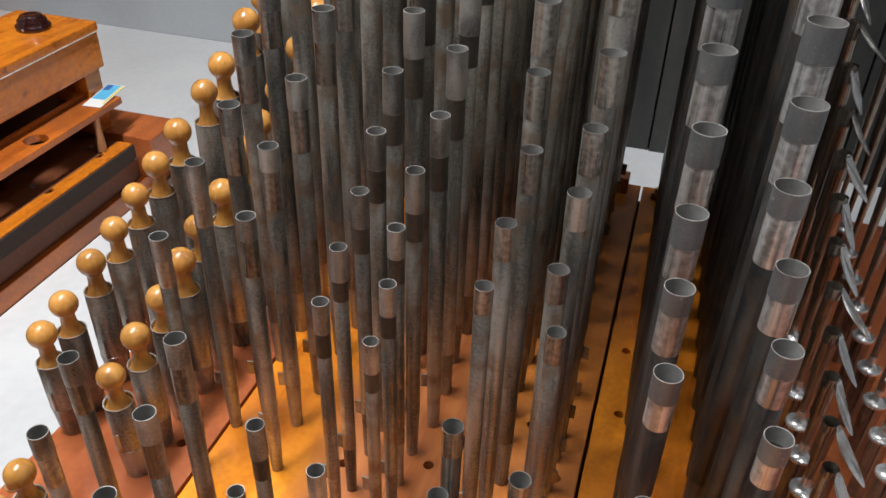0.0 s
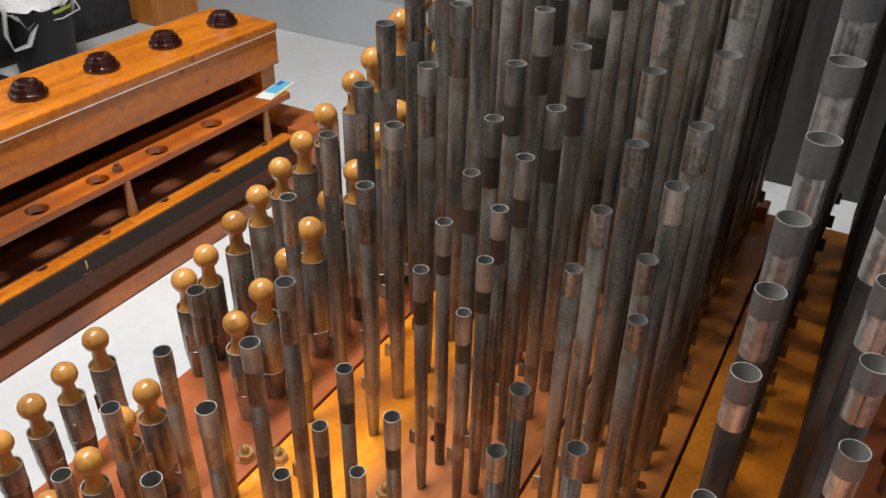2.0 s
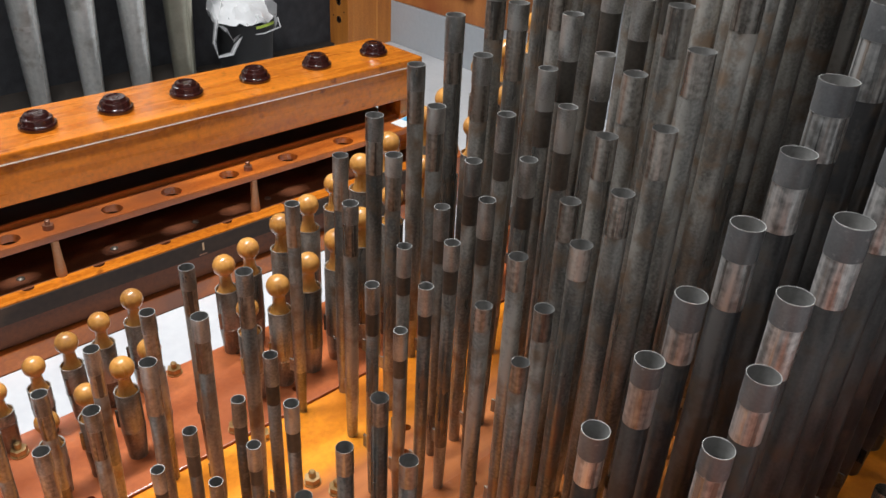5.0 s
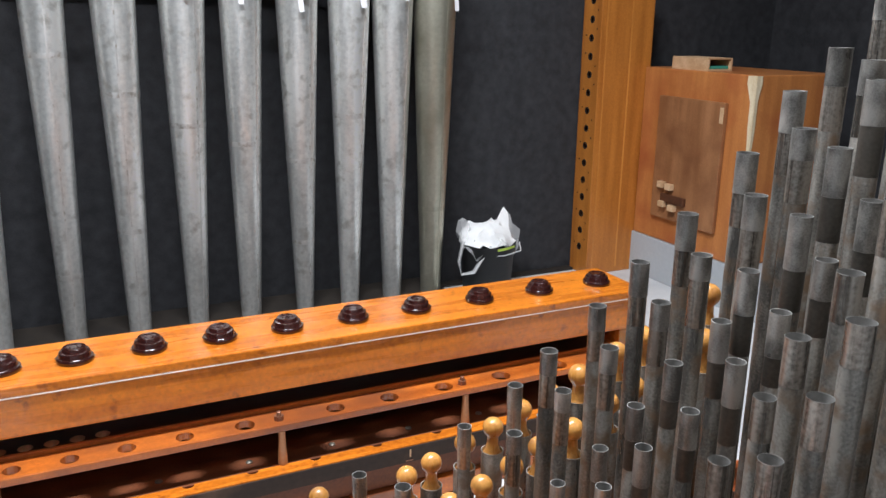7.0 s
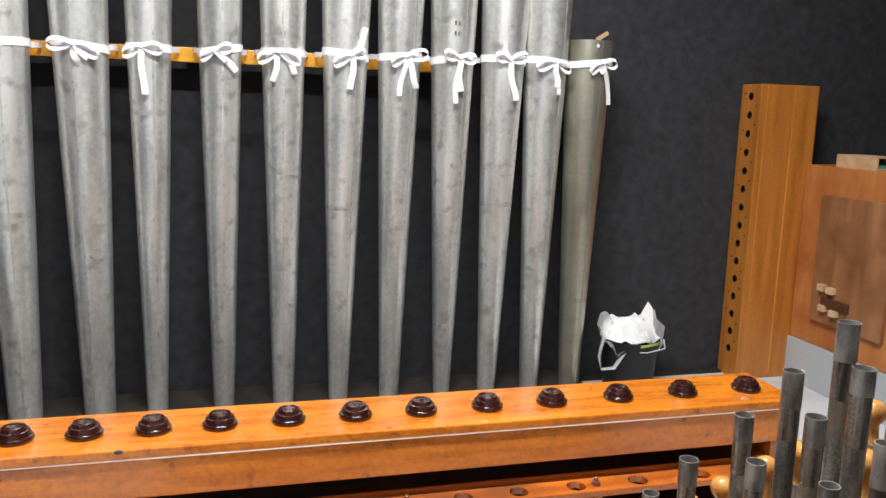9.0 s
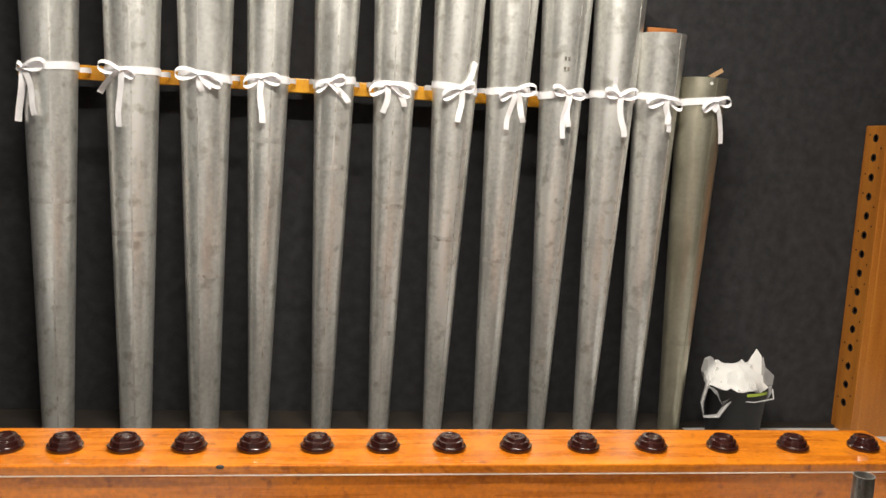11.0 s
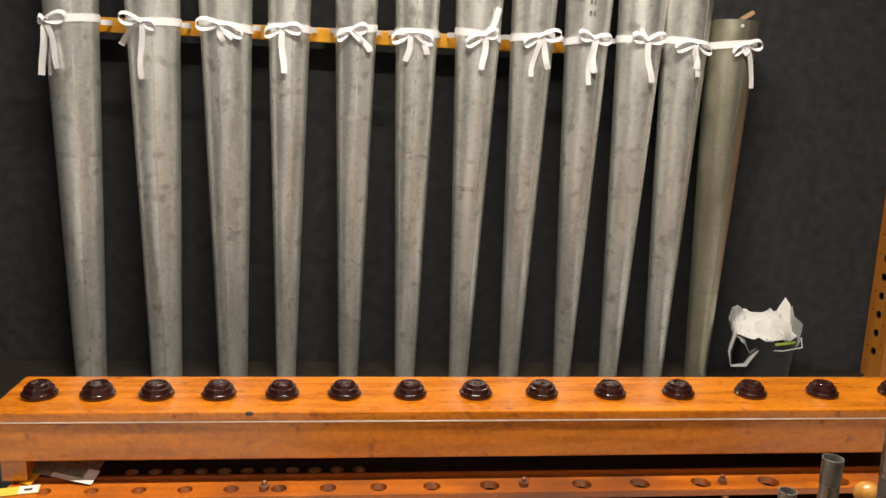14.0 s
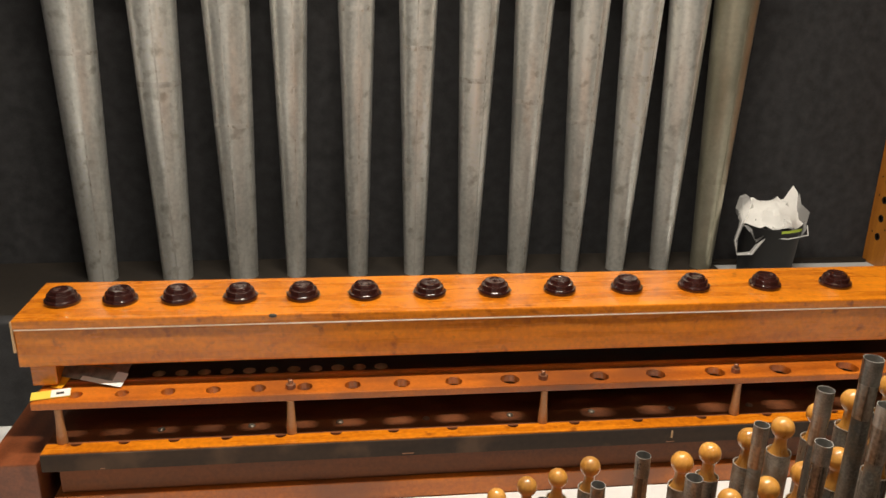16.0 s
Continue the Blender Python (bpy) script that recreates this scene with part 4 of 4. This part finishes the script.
part("latch", boxed(-0.032, -0.0175, 0.235, 0.350, 0.150, 0.178, bevel=0.003), TOE_WOOD, door, "dark wooden turn latch")
for y, z in ((0.352, 0.208), (0.312, 0.205), (0.340, 0.142), (0.290, 0.135)):
    part("latch_block", boxed(-0.038, -0.0175, y - 0.014, y + 0.014, z - 0.011, z + 0.011, bevel=0.003), PALE_WOOD, door)
fill = bmesh.new()   # runs down the corner and flares towards the top
runs = [(0.10, 0.006), (0.20, 0.011), (0.34, 0.013), (0.44, 0.016), (0.52, 0.019), (0.545, 0.034), (0.575, 0.040), (0.599, 0.043)]
rows = []
for k, (z, w) in enumerate(runs):
    q = 0.003 * math.sin(k * 2.3)
    rows.append([fill.verts.new(p) for p in ((-0.0032, w * 0.8 + q, z), (-0.0036, -0.0036, z), (w * 0.45 + q, -0.0032, z), (0.004, 0.006, z))])
for a, b in zip(rows, rows[1:]):
    for k in range(4):
        fill.faces.new((a[k], a[(k + 1) % 4], b[(k + 1) % 4], b[k]))
fill.faces.new(rows[0][::-1]), fill.faces.new(rows[-1])
part("filler_strip", fill, WHITE, bx, "chipped cream filler on the corner")
part("panel_chip", boxed(-0.018, -0.0165, 0.1045, 0.120, 0.445, 0.495), PALE_WOOD, door, "chipped pale corner")
sm = thing("small_wooden_box", 2.452, 2.136, BZ1, "small pale wooden box with an open end on the cabinet", "box")
part("bottom", boxed(-0.052, 0.052, -0.086, 0.086, 0.0, 0.005), PALE_WOOD, sm)
part("lid", boxed(-0.052, 0.052, -0.086, 0.086, 0.036, 0.041, bevel=0.001), PALE_WOOD, sm)
for x in (-0.052, 0.046):
    part("side", boxed(x, x + 0.006, -0.086, 0.086, 0.0052, 0.0358), PALE_WOOD, sm)
part("end", boxed(-0.0458, 0.0458, 0.080, 0.086, 0.0052, 0.0358), PALE_WOOD, sm)
part("contents", boxed(-0.044, 0.044, -0.078, 0.060, 0.0054, 0.015, bevel=0.002), TEAL, sm, "teal green card inside")

pot = thing("plastic_tub", 1.735, 2.29, FZ, "black plastic tub with a lime-green label and a tissue bag", "tub")
part("wall", lathed([(0.075, 0.0), (0.078, 0.002), (0.092, 0.185), (0.095, 0.189), (0.090, 0.189), (0.072, 0.004)], 28), BLACK_PLASTIC, pot)
part("label", strip([(0.0962 * math.cos(radians(a)), 0.0962 * math.sin(radians(a)), 0.1845 + 0.002 * math.sin(radians(a * 4))) for a in range(-98, -46, 4)], 0.008, (0, 0, 1), 0.0012), GREEN, pot, "lime-green label")


def crumple(r, h, seed, lift, spikes, fold=0.5):
    """A crumpled sheet heaped over a round mouth."""
    bm = bmesh.new()
    rings, n = [], 30
    for j in range(9):
        u = j / 8
        ring = []
        for i in range(n):
            a = 2 * math.pi * i / n
            q = Vector((math.cos(a) * u * 3, math.sin(a) * u * 3, seed))
            k = noise.noise(q * 1.3) + fold * noise.noise(q * 4.1)
            z = h * (1 - u ** 2.2) + lift * k * (0.4 + u) + sum(s * math.exp(-((a - c) / 0.28) ** 2) * math.exp(-((u - 0.8) / 0.25) ** 2) for c, s in spikes)
            ring.append(bm.verts.new((r * u * math.cos(a) * (1 + 0.25 * k), r * 0.75 * u * math.sin(a) * (1 + 0.2 * k), z)))
        rings.append(ring)
    for p, q in zip(rings, rings[1:]):
        for i in range(n):
            bm.faces.new((p[i], p[(i + 1) % n], q[(i + 1) % n], q[i])).smooth = True
    return bm


bag = thing("plastic_bag", 1.735, 2.29, 0.760, "crumpled white tissue in a clear plastic bag on the tub", "plastic bag")
part("tissue", crumple(0.098, 0.066, 3.3, 0.016, [(0.40, 0.080), (1.0, 0.030), (2.80, 0.048)], 0.12), PAPER, bag, "crumpled white tissue")
part("film", crumple(0.110, 0.035, 8.1, 0.018, [(0.25, 0.065), (2.85, 0.075), (4.0, -0.075), (5.4, -0.06)]), FILM, bag, "clear plastic film")
part("handle", strip([(-0.108, -0.03, 0.015), (-0.130, -0.045, -0.045), (-0.124, -0.052, -0.087), (-0.082, -0.06, -0.082), (-0.052, -0.067, -0.03)], 0.018, (0, 1, 0.3), 0.001), FILM, bag, "twisted clear bag handle")
part("film_edge", strip([(-0.108, -0.031, 0.016), (-0.131, -0.046, -0.045), (-0.124, -0.054, -0.088), (-0.082, -0.062, -0.083), (-0.052, -0.069, -0.03), (0.01, -0.098, -0.026), (0.085, -0.075, -0.022), (0.105, -0.03, -0.005)], 0.0035, (0, 1, 0.3), 0.0015), FILM_EDGE, bag, "whitish folded edge of the bag")

# ---- dark square bass pipes at the end of the walkway ----
for i in range(13):
    y0 = 0.704 - 0.2 * i
    bp = thing("bass_pipe", 2.21, y0 + 0.098, FZ, "large square dark-painted wooden bass pipe standing by the low wall", "organ pipe", "dark bass pipes by the wall")
    h = 2.1 - 0.03 * i
    part("front_board", boxed(-0.098 - 0.004 * (i % 2), -0.076, -0.098, 0.098, 0.0, h, bevel=0.002), DARKPIPE, bp)
    part("back_board", boxed(0.076, 0.098, -0.098, 0.098, 0.0, h, bevel=0.002), DARKPIPE, bp)
    for sy in (-1, 1):
        a, b = sorted((sy * 0.074, sy * 0.096))
        part("side_board", boxed(-0.0755, 0.0755, a, b, 0.0, h), DARKPIPE, bp)
